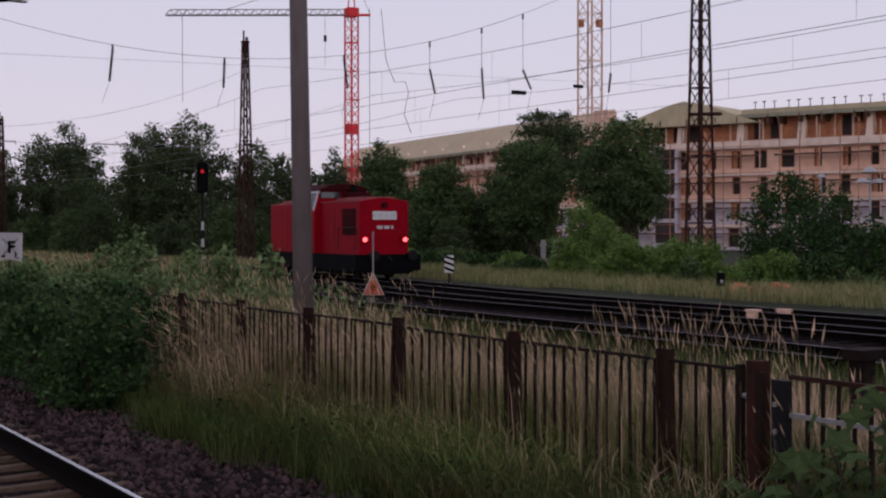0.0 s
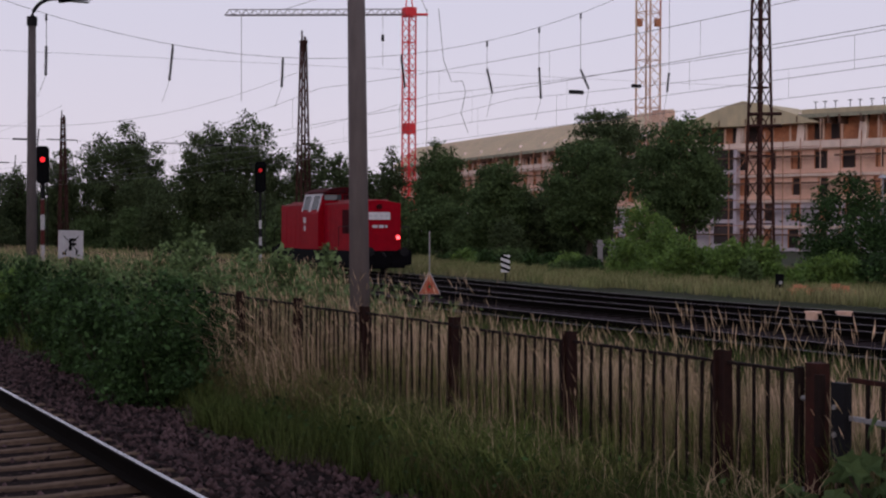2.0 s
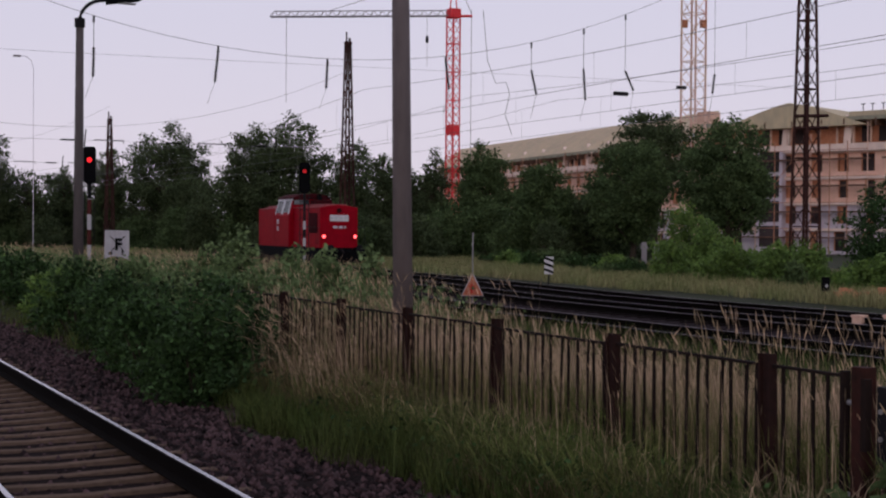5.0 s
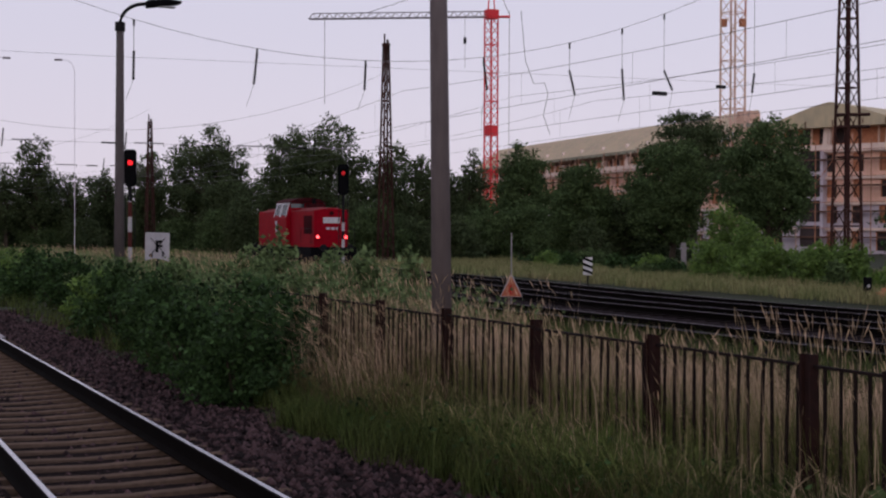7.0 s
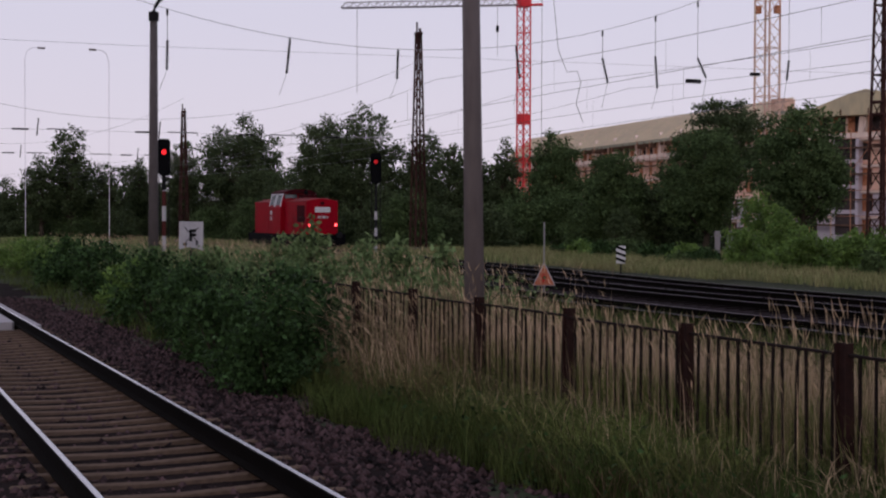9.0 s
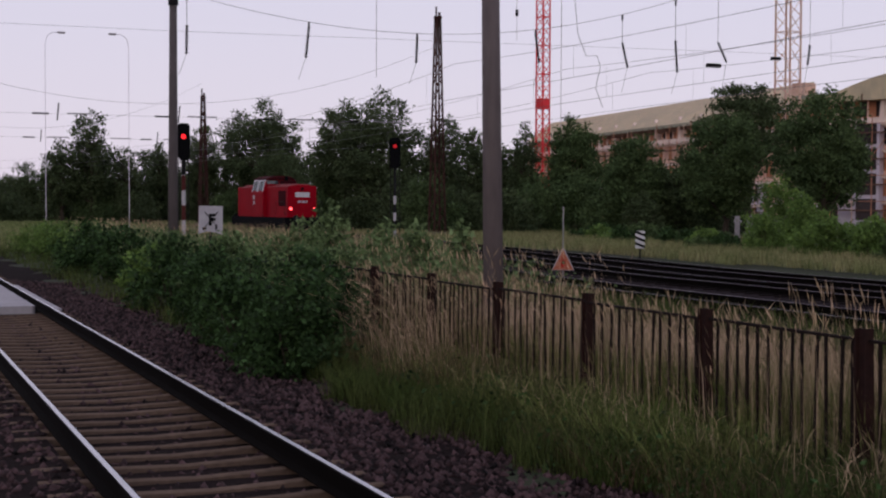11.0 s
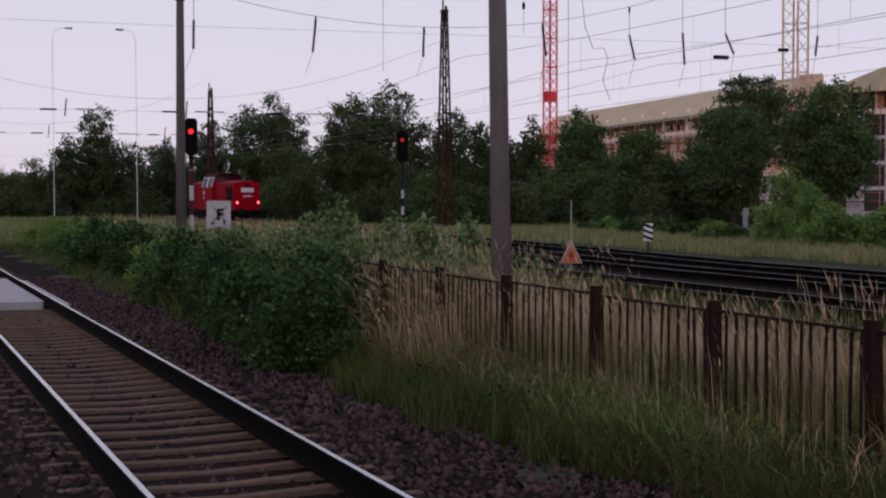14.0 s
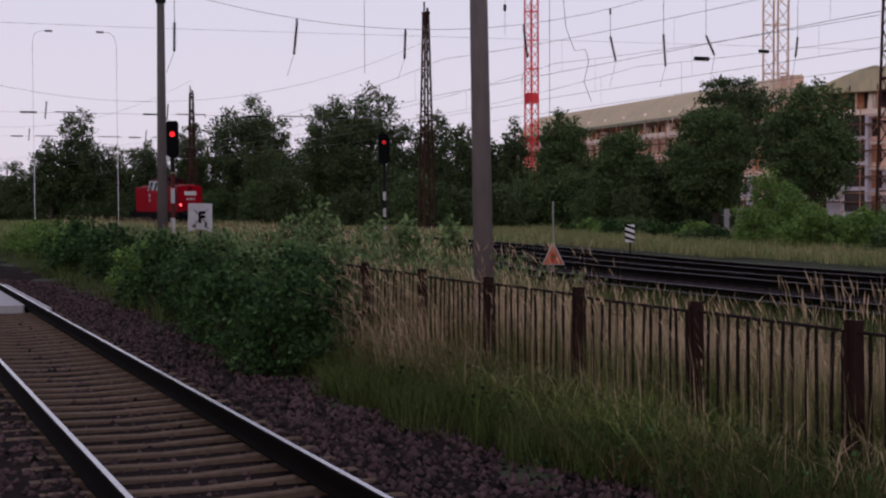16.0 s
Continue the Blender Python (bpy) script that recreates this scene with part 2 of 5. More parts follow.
# ---- mesh helpers ----
class Build:
    """Collects boxes, rods and loose faces of one mesh."""

    def __init__(self):
        self.v, self.f = [], []

    def add(self, verts, faces):
        k = len(self.v)
        self.v += [tuple(p) for p in verts]
        self.f += [tuple(i + k for i in q) for q in faces]
        return self

    def box(self, x0, x1, y0, y1, z0, z1, cut=0.0):
        """A box; cut bevels its four upright edges."""
        c = min(cut, (x1 - x0) / 2.1, (y1 - y0) / 2.1)
        if c > 0:
            ring = [(x0 + c, y0), (x1 - c, y0), (x1, y0 + c), (x1, y1 - c), (x1 - c, y1), (x0 + c, y1), (x0, y1 - c), (x0, y0 + c)]
        else:
            ring = [(x0, y0), (x1, y0), (x1, y1), (x0, y1)]
        return self.prism(ring, z0, z1)

    def prism(self, ring, z0, z1):
        n = len(ring)
        v = [(x, y, z0) for x, y in ring] + [(x, y, z1) for x, y in ring]
        f = [tuple(reversed(range(n))), tuple(range(n, 2 * n))]
        f += [(i, (i + 1) % n, n + (i + 1) % n, n + i) for i in range(n)]
        return self.add(v, f)

    def extrude_y(self, ring, y0, y1):
        """A profile of (x, z), counter-clockwise seen from -y, drawn along y."""
        n = len(ring)
        v = [(x, y0, z) for x, z in ring] + [(x, y1, z) for x, z in ring]
        f = [tuple(range(n)), tuple(reversed(range(n, 2 * n)))]
        f += [(i, n + i, n + (i + 1) % n, (i + 1) % n) for i in range(n)]
        return self.add(v, f)

    def rod(self, a, b, r0, r1=None, n=6, caps=True):
        a, b = Vector(a), Vector(b)
        r1 = r0 if r1 is None else r1
        d = (b - a).normalized()
        s = d.cross((0, 0, 1) if abs(d.z) < 0.9 else (1, 0, 0)).normalized()
        t = d.cross(s)
        v = []
        for p, r in ((a, r0), (b, r1)):
            v += [p + (s * math.cos(6.28319 * i / n) + t * math.sin(6.28319 * i / n)) * r for i in range(n)]
        f = [(i, (i + 1) % n, n + (i + 1) % n, n + i) for i in range(n)]
        if caps:
            f += [tuple(reversed(range(n))), tuple(range(n, 2 * n))]
        return self.add(v, f)

    def path(self, pts, r, n=5):
        """One bent tube through the points."""
        pts = [Vector(p) for p in pts]
        v = []
        for i, p in enumerate(pts):
            d = (pts[min(i + 1, len(pts) - 1)] - pts[max(i - 1, 0)]).normalized()
            s = d.cross((0, 0, 1) if abs(d.z) < 0.95 else (1, 0, 0)).normalized()
            t = d.cross(s)
            v += [p + (s * math.cos(6.28319 * k / n) + t * math.sin(6.28319 * k / n)) * r for k in range(n)]
        f = [tuple(reversed(range(n))), tuple(range(len(v) - n, len(v)))]
        for i in range(len(pts) - 1):
            f += [(i * n + k, i * n + (k + 1) % n, (i + 1) * n + (k + 1) % n, (i + 1) * n + k) for k in range(n)]
        return self.add(v, f)

    def bar(self, a, b, w):
        """A square bar, as of angle iron."""
        return self.rod(a, b, w * 0.7, n=4)

    def moved(self, m):
        self.v = [tuple(m @ Vector(p)) for p in self.v]
        return self

    def mesh(self, name, smooth=False):
        me = bpy.data.meshes.new(name)
        me.from_pydata(self.v, [], self.f)
        if smooth:
            me.polygons.foreach_set("use_smooth", [True] * len(me.polygons))
        me.update()
        return me


def part(name, b, material, parent=None, label="", smooth=False, bevel=0.0, at=None):
    me = b if isinstance(b, bpy.types.Mesh) else b.mesh(name, smooth)
    if not me.materials:
        me.materials.append(material)
    ob = new(name, me)
    if parent:
        ob.parent = parent
    if at is not None:
        ob.matrix_basis = at
    if bevel:
        bv = ob.modifiers.new("bevel", "BEVEL")
        bv.width, bv.segments, bv.limit_method, bv.angle_limit = bevel, 2, "ANGLE", radians(35)
    if label:
        ob["label"] = label
    return ob


def thing(name, label, category, at=None, group="", kind=""):
    ob = tagged(new(name), label, category, group, kind)
    ob.empty_display_size = 0.2
    if at is not None:
        ob.matrix_basis = at
    return ob


def smoothstep(a, b, x):
    t = np.clip((x - a) / (b - a), 0, 1)
    return t * t * (3 - 2 * t)


def ground_z(x, y):
    """Ground height: level by the near track, falling a little to the yard."""
    return -0.12 - 0.23 * smoothstep(8.0, 14.0, np.asarray(x, float)) + 0.06 * smoothstep(5.6, 6.6, np.asarray(x, float))


def from_arrays(name, verts, faces, material):
    """A mesh from arrays: verts (n, 3), faces (m, k)."""
    me = bpy.data.meshes.new(name)
    k = faces.shape[1]
    me.vertices.add(len(verts))
    me.vertices.foreach_set("co", verts.astype(np.float32).ravel())
    me.loops.add(faces.size)
    me.loops.foreach_set("vertex_index", faces.astype(np.int32).ravel())
    me.polygons.add(len(faces))
    me.polygons.foreach_set("loop_start", np.arange(0, faces.size, k, dtype=np.int32))
    me.update(calc_edges=True)
    me.validate()
    me.materials.append(material)
    return me


def leaf_mesh(name, centres, size, rng, material, flat=0.0, lift=None):
    """Folded leaves: two triangles each, at the centres, randomly turned."""
    n = len(centres)
    a = rng.normal(size=(n, 3))
    if lift is not None:
        a = a * 0.7 + lift
    a[:, 2] *= 1 - flat
    a /= np.linalg.norm(a, axis=1)[:, None]
    b = np.cross(a, rng.normal(size=(n, 3)))
    b /= np.linalg.norm(b, axis=1)[:, None]
    s = (size * rng.uniform(0.55, 1.35, n))[:, None]
    nrm = np.cross(a, b)
    v = np.empty((n, 4, 3))
    v[:, 0] = centres - a * s
    v[:, 1] = centres + b * s * 0.6 + nrm * s * 0.25
    v[:, 2] = centres + a * s
    v[:, 3] = centres - b * s * 0.6 + nrm * s * 0.25
    k = np.arange(n)[:, None] * 4
    f = np.concatenate([k + np.array([[0, 1, 2]]), k + np.array([[0, 2, 3]])])
    return from_arrays(name, v.reshape(-1, 3), f, material)


def blade_mesh(name, base, height, width, lean, rng, material):
    """Grass blades: a bent tapering strip of three triangles each."""
    n = len(base)
    ang = rng.uniform(0, 6.283, n)
    side = np.stack([np.cos(ang), np.sin(ang), np.zeros(n)], 1) * (width / 2)[:, None]
    ang2 = rng.uniform(0, 6.283, n)
    out = np.stack([np.cos(ang2), np.sin(ang2), np.zeros(n)], 1) * (height * lean)[:, None]
    up = np.zeros((n, 3))
    up[:, 2] = height
    v = np.empty((n, 5, 3))
    v[:, 0], v[:, 1] = base - side, base + side
    mid = base + up * 0.6 + out * 0.35
    v[:, 2], v[:, 3] = mid - side * 0.7, mid + side * 0.7
    v[:, 4] = base + up * (1 - 0.25 * lean)[:, None] + out
    k = np.arange(n)[:, None] * 5
    f = np.concatenate([k + np.array([[0, 1, 3]]), k + np.array([[0, 3, 2]]), k + np.array([[2, 3, 4]])])
    return from_arrays(name, v.reshape(-1, 3), f, material)


# ---- setting: ground, tracks ----
def make_ground():
    xs = np.concatenate([[-2500, -800, -200, -60, -20], np.arange(-8, 60, 0.8), [75, 110, 200, 500, 1200, 3000]])
    ys = np.concatenate([[-2500, -600, -150, -40], np.arange(-10, 130, 1.4), [150, 200, 320, 700, 1500, 3800]])
    gx, gy = np.meshgrid(xs, ys)
    gz = ground_z(gx, gy)
    near = (np.abs(gx - 25) < 35) & (gy > -8) & (gy < 125) & (gx > 4.6)
    gz = gz + near * 0.05 * np.sin(gx * 1.7 + np.sin(gy * 0.9)) * np.cos(gy * 1.3)
    yard = (gx > 15.4) & (gx < 33)
    gz = np.where(yard & (gy < 130), -0.42, gz)
    nx, ny = len(xs), len(ys)
    i = (np.arange(ny - 1)[:, None] * nx + np.arange(nx - 1)[None, :]).ravel()
    f = np.stack([i, i + 1, i + nx + 1, i + nx], 1)
    me = from_arrays("ground", np.stack([gx, gy, gz], 2).reshape(-1, 3), f, M_GROUND)
    tagged(new("ground", me), "weedy brown soil running out to the tree line", "ground", kind="structure")


make_ground()

RAIL_RING = [(-0.07, 0), (0.07, 0), (0.07, 0.012), (0.012, 0.035), (0.01, 0.125), (0.035, 0.138), (0.035, 0.163), (0.028, 0.17),
             (-0.028, 0.17), (-0.035, 0.163), (-0.035, 0.138), (-0.01, 0.125), (-0.012, 0.035), (-0.07, 0.012)]


def sweep(ring, line):
    """A profile of (x, z) carried along a list of (x, y, z) that runs mainly along y."""
    b, n = Build(), len(ring)
    v = [(px + x, py, pz + z) for px, py, pz in line for x, z in ring]
    f = [tuple(range(n)), tuple(reversed(range(len(v) - n, len(v))))]
    for k in range(len(line) - 1):
        f += [(k * n + i, (k + 1) * n + i, (k + 1) * n + (i + 1) % n, k * n + (i + 1) % n) for i in range(n)]
    return b.add(v, f)


def sleeper_mesh(name, material, length, sag):
    h, w0, w1 = 0.2, 0.078, 0.056
    xs = [-length / 2, -length / 2 + 0.03, -0.95, -0.55, 0, 0.55, 0.95, length / 2 - 0.03, length / 2]
    top = [-0.03, 0, 0, -sag * 0.6, -sag, -sag * 0.6, 0, 0, -0.03]
    v = []
    for x, t in zip(xs, top):
        v += [(x, -w0, -h), (x, w0, -h), (x, w1, t), (x, w1 * 0.7, t + 0.008), (x, -w1 * 0.7, t + 0.008), (x, -w1, t)]
    f = [tuple(range(6)), tuple(reversed(range(len(v) - 6, len(v))))]
    for k in range(len(xs) - 1):
        f += [(k * 6 + i, (k + 1) * 6 + i, (k + 1) * 6 + (i + 1) % 6, k * 6 + (i + 1) % 6) for i in range(6)]
    me = Build().add(v, f).mesh(name)
    me.materials.append(material)
    return me


def make_near_track():
    track = thing("near_track", "ballasted platform track with concrete sleepers and shiny rails", "track", kind="structure")
    bed = [(-0.2, -0.5), (5.5, -0.5), (5.5, -0.13), (4.7, -0.105), (4.0, -0.06), (3.6, -0.012), (3.24, 0.0), (3.2, -0.062), (1.5, -0.062), (1.46, 0.004), (1.0, -0.004), (0.4, -0.1), (-0.2, -0.14)]
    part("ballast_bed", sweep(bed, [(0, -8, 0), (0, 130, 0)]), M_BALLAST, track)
    for x in (1.6, 3.1):
        line = [(x, -8, 0.004), (x, 60, 0.004), (x, 130, 0.004)]
        rail = part("rail", sweep(RAIL_RING, line), M_RAILSIDE, track, "rusty rail with sides painted dark as shade and a bright worn top")
        part("running_surface", Build().box(x - 0.022, x + 0.022, -8, 130, 0.172, 0.176), M_RAILTOP, rail, "bright worn running surface")
    me = sleeper_mesh("sleeper", M_SLEEPER, 2.4, 0.045)
    rng = random.Random(3)
    y = 3.138
    while y < 62:
        if not 27.0 < y < 35.3:
            part("sleeper", me, M_SLEEPER, track, at=pose(2.35 + rng.uniform(-0.02, 0.02), y, rng.uniform(-0.006, 0.006), 0, 0, rng.uniform(-0.6, 0.6)))
        y += 0.488
    # stones: coarse broken pieces on the bed and shoulder
    nrng = np.random.default_rng(5)
    n = 20000
    yy = 5 + 33 * nrng.random(n) ** 1.6
    xx = np.where(nrng.random(n) < 0.62, nrng.uniform(3.2, 5.5, n), np.where(nrng.random(n) < 0.55, nrng.uniform(0.1, 1.5, n), nrng.uniform(1.5, 3.1, n)))
    keep = ~((yy > 26.4) & (yy < 35.2) & (xx < 3.5))
    xx, yy = xx[keep], yy[keep]
    n = len(xx)
    zz = np.interp(xx, [0.4, 1.0, 1.46, 1.5, 3.2, 3.24, 3.6, 4.0, 4.7, 5.5], [-0.1, -0.004, -0.004, -0.075, -0.075, -0.01, -0.012, -0.06, -0.105, -0.12])
    s = nrng.uniform(0.022, 0.052, n)
    dirs = np.array([(1, 0, 0.1), (-1, 0.1, 0), (0, 1, -0.1), (0.1, -1, 0), (0, 0.1, 1), (0.1, 0, -1)], float)
    v = dirs[None] * s[:, None, None] * nrng.uniform(0.55, 1.2, (n, 6, 3))
    v = v + nrng.normal(0, 0.16, (n, 6, 3)) * s[:, None, None]
    v += np.stack([xx, yy, zz], 1)[:, None]
    f0 = np.array([(0, 2, 4), (2, 1, 4), (1, 3, 4), (3, 0, 4), (2, 0, 5), (1, 2, 5), (3, 1, 5), (0, 3, 5)])
    f = (np.arange(n)[:, None, None] * 6 + f0[None]).reshape(-1, 3)
    st = new("ballast_stones", from_arrays("ballast_stones", v.reshape(-1, 3), f, M_STONE))
    tagged(st, "loose reddish grey ballast stones beside the rails", "ballast", kind="stuff")
    # level crossing plates of concrete
    slab = thing("crossing", "pale concrete crossing plates laid between the rails", "crossing", kind="structure")
    for y0 in (27.1, 29.8, 32.5):
        part("plate", Build().box(1.7, 3.0, y0, y0 + 2.66, -0.06, 0.09, 0.04), M_SLAB, slab)
        part("plate", Build().box(3.18, 3.42, y0 - 0.6, y0 + 2.06, -0.06, 0.06, 0.04), M_SLAB, slab)
        part("plate", Build().box(0.7, 1.5, y0, y0 + 2.66, -0.06, 0.09, 0.04), M_SLAB, slab)


make_near_track()
YARD_Z = -0.15 - 0.17
CURVE_Y = np.arange(-20, 300.01, 0.25)
_bend = np.interp(CURVE_Y, (34, 42, 50, 60, 75, 92, 111, 130, 165), (0, 0.12, 0.12, 0.085, 0.052, 0, -0.085, -0.13, -0.18))
CURVE_X = np.concatenate([[0], np.cumsum((_bend[1:] + _bend[:-1]) / 2 * 0.25)])


def yard_x(x0, y):
    """Yard tracks run straight, bear away past y = 34, then curve back to the left."""
    return x0 + float(np.interp(y, CURVE_Y, CURVE_X))


def make_yard_track(x0, sleepers):
    track = thing("yard_track", "dark oily yard track with worn rails", "track", kind="structure")
    ys = [-10, 10, 25, 36] + list(range(39, 175, 3))
    bed = [(-2.3, -0.16), (2.3, -0.16), (1.6, 0.0), (-1.6, 0.0)]
    part("ballast_bed", sweep(bed, [(yard_x(x0, y), y, YARD_Z - 0.03) for y in ys]), M_YARD, track)
    for dx in (-0.75, 0.75):
        line = [(yard_x(x0, y) + dx, y, YARD_Z) for y in ys]
        rail = part("rail", sweep(RAIL_RING, line), M_RAILSIDE, track)
        part("running_surface", sweep([(-0.03, 0.172), (0.03, 0.172), (0.03, 0.176), (-0.03, 0.176)], line), M_RAILDULL, rail, "dull worn running surface")
    me = sleeper_mesh("tie", M_WOODSLEEPER, 2.5, 0.0)
    for k in range(sleepers):
        y = 12 + k * 0.65
        part("tie", me, M_WOODSLEEPER, track, at=pose(yard_x(x0, y), y, YARD_Z))


for x0 in (18.45, 22.9, 26.39):
    make_yard_track(x0, 75)


# ---- the locomotive ----
def wheelset(parent, y):
    w = Build()
    for sx in (-0.75, 0.75):
        w.rod((sx - 0.06, 0, 0), (sx + 0.06, 0, 0), 0.5, n=24)
        w.rod((sx - (0.09 if sx > 0 else -0.09), 0, 0), (sx, 0, 0), 0.525, n=24)
    w.rod((-0.75, 0, 0), (0.75, 0, 0), 0.08, n=10)
    return part("wheelset", w, M_DARKMETAL, parent, at=pose(0, y, 0))


def make_loco():
    loco = thing("shunting_locomotive", "red diesel shunting locomotive with raised cab and lit tail lamps", "locomotive")
    # frame with buffer beams and skirts
    fr = Build().box(-1.5, 1.5, 0.2, 12.86, 0.76, 1.07)
    fr.box(-1.52, 1.52, 0.06, 0.26, 0.4, 1.09, 0.03).box(-1.52, 1.52, 12.8, 13.0, 0.4, 1.09, 0.03)
    fr.box(-1.3, 1.3, 4.9, 8.3, 0.22, 0.78, 0.05)
    for sx in (-1, 1):
        fr.box(min(sx * 1.36, sx * 1.5), max(sx * 1.36, sx * 1.5), 0.3, 12.75, 0.36, 0.78)
    part("frame", fr, M_FRAME, loco, "grimy black underframe")
    # hoods: arched top with soft shoulders
    arch = [(-1.14, 1.06), (1.14, 1.06), (1.14, 3.32), (1.09, 3.38), (0.55, 3.48), (0, 3.53), (-0.55, 3.48), (-1.09, 3.38), (-1.14, 3.32)]
    front = part("hood", Build().extrude_y(arch, 0.55, 5.34), M_RED, loco, "bright red engine hood", bevel=0.02)
    rear = part("hood", Build().extrude_y(arch, 8.06, 12.45), M_RED, loco, "bright red engine hood", bevel=0.02)
    # pale dusty strips that paint the highlight along the hood edges
    for y0, y1, hood in ((0.6, 5.25, front), (8.15, 12.4, rear)):
        for sx in (-1, 1):
            part("edge_highlight", Build().box(min(sx * 1.06, sx * 1.15), max(sx * 1.06, sx * 1.15), y0, y1, 3.37, 3.41), M_REDROOF, hood, "pale dusty strip painted as the highlight on the hood edge")
    # roof hatches, panel doors and grilles
    part("roof_hatch", Build().box(-0.7, 0.7, 1.1, 4.4, 3.46, 3.57, 0.05), M_REDROOF, front, "dusty roof hatch")
    part("roof_hatch", Build().box(-0.7, 0.7, 8.6, 11.9, 3.46, 3.57, 0.05), M_REDROOF, rear, "dusty roof hatch")
    for sx in (-1, 1):
        g = Build()
        for k in range(11):
            z = 1.95 + k * 0.1
            g.box(min(sx * 1.13, sx * 1.165), max(sx * 1.13, sx * 1.165), 1.0, 2.5, z, z + 0.06)
        gl = part("grille", g, M_SOOT, front, "dark louvred radiator grille")
        part("grille_frame", Build().box(min(sx * 1.13, sx * 1.15), max(sx * 1.13, sx * 1.15), 0.95, 2.55, 1.9, 3.06), M_SOOT, gl)
        for y in (2.7, 3.5, 4.3):
            part("side_door", Build().box(min(sx * 1.135, sx * 1.152), max(sx * 1.135, sx * 1.152), y, y + 0.74, 1.25, 3.1), M_RED, front)
        for y in (8.3, 9.1, 9.9, 10.7, 11.5):
            part("side_door", Build().box(min(sx * 1.135, sx * 1.152), max(sx * 1.135, sx * 1.152), y, y + 0.74, 1.25, 3.1), M_RED, rear)
    # cab
    cabring = [(-1.45, 1.06), (1.45, 1.06), (1.45, 2.9), (1.16, 3.95), (-1.16, 3.95), (-1.45, 2.9)]
    cab = part("cab", Build().extrude_y(cabring, 5.3, 8.1), M_RED, loco, "red driver's cab", bevel=0.04)
    roof = [(-1.25, 3.92), (1.25, 3.92), (1.2, 4.0), (0.8, 4.17), (0.4, 4.24), (0, 4.26), (-0.4, 4.24), (-0.8, 4.17), (-1.2, 4.0)]
    part("cab_roof", Build().extrude_y(roof, 5.15, 8.25), M_SOOT, loco, "soot-darkened cab roof", bevel=0.03)
    for y, dy in ((5.285, -1), (8.115, 1)):
        for x0, x1 in ((-1.12, -0.22), (0.22, 1.12)):
            win = part("cab_window", Build().box(x0, x1, y - 0.008, y + 0.008, 3.6, 3.86), M_GLASS, cab, "glossy cab window")
            part("window_frame", Build().box(x0 - 0.05, x1 + 0.05, y - 0.004, y + 0.004, 3.57, 3.89), M_SOOT, win)
    for sx in (-1, 1):
        m = pose(sx * 1.315, 0, 3.38, 0, -sx * 15.4, 0)
        for y0, y1 in ((5.5, 6.55), (6.85, 7.9)):
            win = part("side_window", Build().box(-0.02, 0.02, y0, y1, -0.3, 0.45).moved(m), M_SIDEGLASS, cab, "dark cab window")
            for a, b in ((y0 - 0.12, y0 + 0.02), (y1 - 0.02, y1 + 0.12)):
                part("window_post", Build().box(-0.035, 0.035, a, b, -0.38, 0.52).moved(m), M_ALU, win, "pale grey window post")
        part("drip_rail", Build().box(-0.04, 0.04, 5.3, 8.1, 0.46, 0.56).moved(m), M_ALU, cab, "pale drip rail under the roof")
        x0, x1 = min(sx * 1.44, sx * 1.462), max(sx * 1.44, sx * 1.462)
        part("emblem", Build().box(x0, x1, 7.25, 7.65, 2.42, 2.72), M_ALU, cab, "pale lettering block")
        part("emblem", Build().box(x0, x1, 7.3, 7.6, 2.02, 2.28), M_ALU, cab, "pale lettering block")
    # silencer box and exhaust before the cab
    ex = part("silencer", Build().box(-0.2, 1.05, 4.5, 5.1, 3.5, 3.86, 0.08), M_SOOT, loco, "sooty red exhaust silencer", bevel=0.04)
    part("exhaust_pipe", Build().rod((0.3, 4.8, 3.8), (0.3, 4.8, 4.2), 0.14, n=12), M_BLACK, ex)
    # near end face: name board, number bars, lamps
    part("name_board", Build().box(-0.54, 0.57, 0.505, 0.54, 2.58, 2.94), M_WHITE, front, "white board with faint lettering")
    for x in (-0.45, -0.2, 0.12, 0.38):
        part("lettering", Build().box(x - 0.08, x + 0.08, 0.497, 0.507, 2.7, 2.82), M_ALU, front)
    for x0, x1 in ((-0.34, -0.08), (0.0, 0.24), (0.32, 0.42)):
        part("marking_bar", Build().box(x0, x1, 0.53, 0.547, 2.18, 2.32), M_ALU, front)
    for sx in (-0.94, 0.94):
        for y, z in ((0.5, 1.72),):
            lamp = part("tail_lamp", Build().rod((sx, 0.56, z), (sx, 0.42, z), 0.14, n=16), M_RED, loco, "round lamp housing")
            part("lens", Build().rod((sx, 0.43, z), (sx, 0.405, z), 0.095, n=16), M_TAIL, lamp, "glowing red lens")
    top = part("top_lamp", Build().rod((0, 0.56, 3.2), (0, 0.44, 3.2), 0.13, n=14), M_SOOT, loco, "unlit top headlamp")
    part("lens", Build().rod((0, 0.45, 3.2), (0, 0.43, 3.2), 0.1, n=14), M_SOOT, top)
    # buffers, coupling, steps, handrails
    for y0, y1 in ((0.06, -0.56), (13.0, 13.62)):
        for sx in (-0.875, 0.875):
            bf = part("buffer", Build().rod((sx, y0, 1.05), (sx, y1 * 0.8 + y0 * 0.2, 1.05), 0.1, n=14), M_FRAME, loco)
            part("buffer_head", Build().rod((sx, y1 * 0.9 + y0 * 0.1, 1.05), (sx, y1, 1.05), 0.22, n=18), M_DARKMETAL, bf)
        part("coupling", Build().rod((0, y0, 1.0), (0, y1 * 0.6, 0.8), 0.05, n=8), M_DARKMETAL, loco)
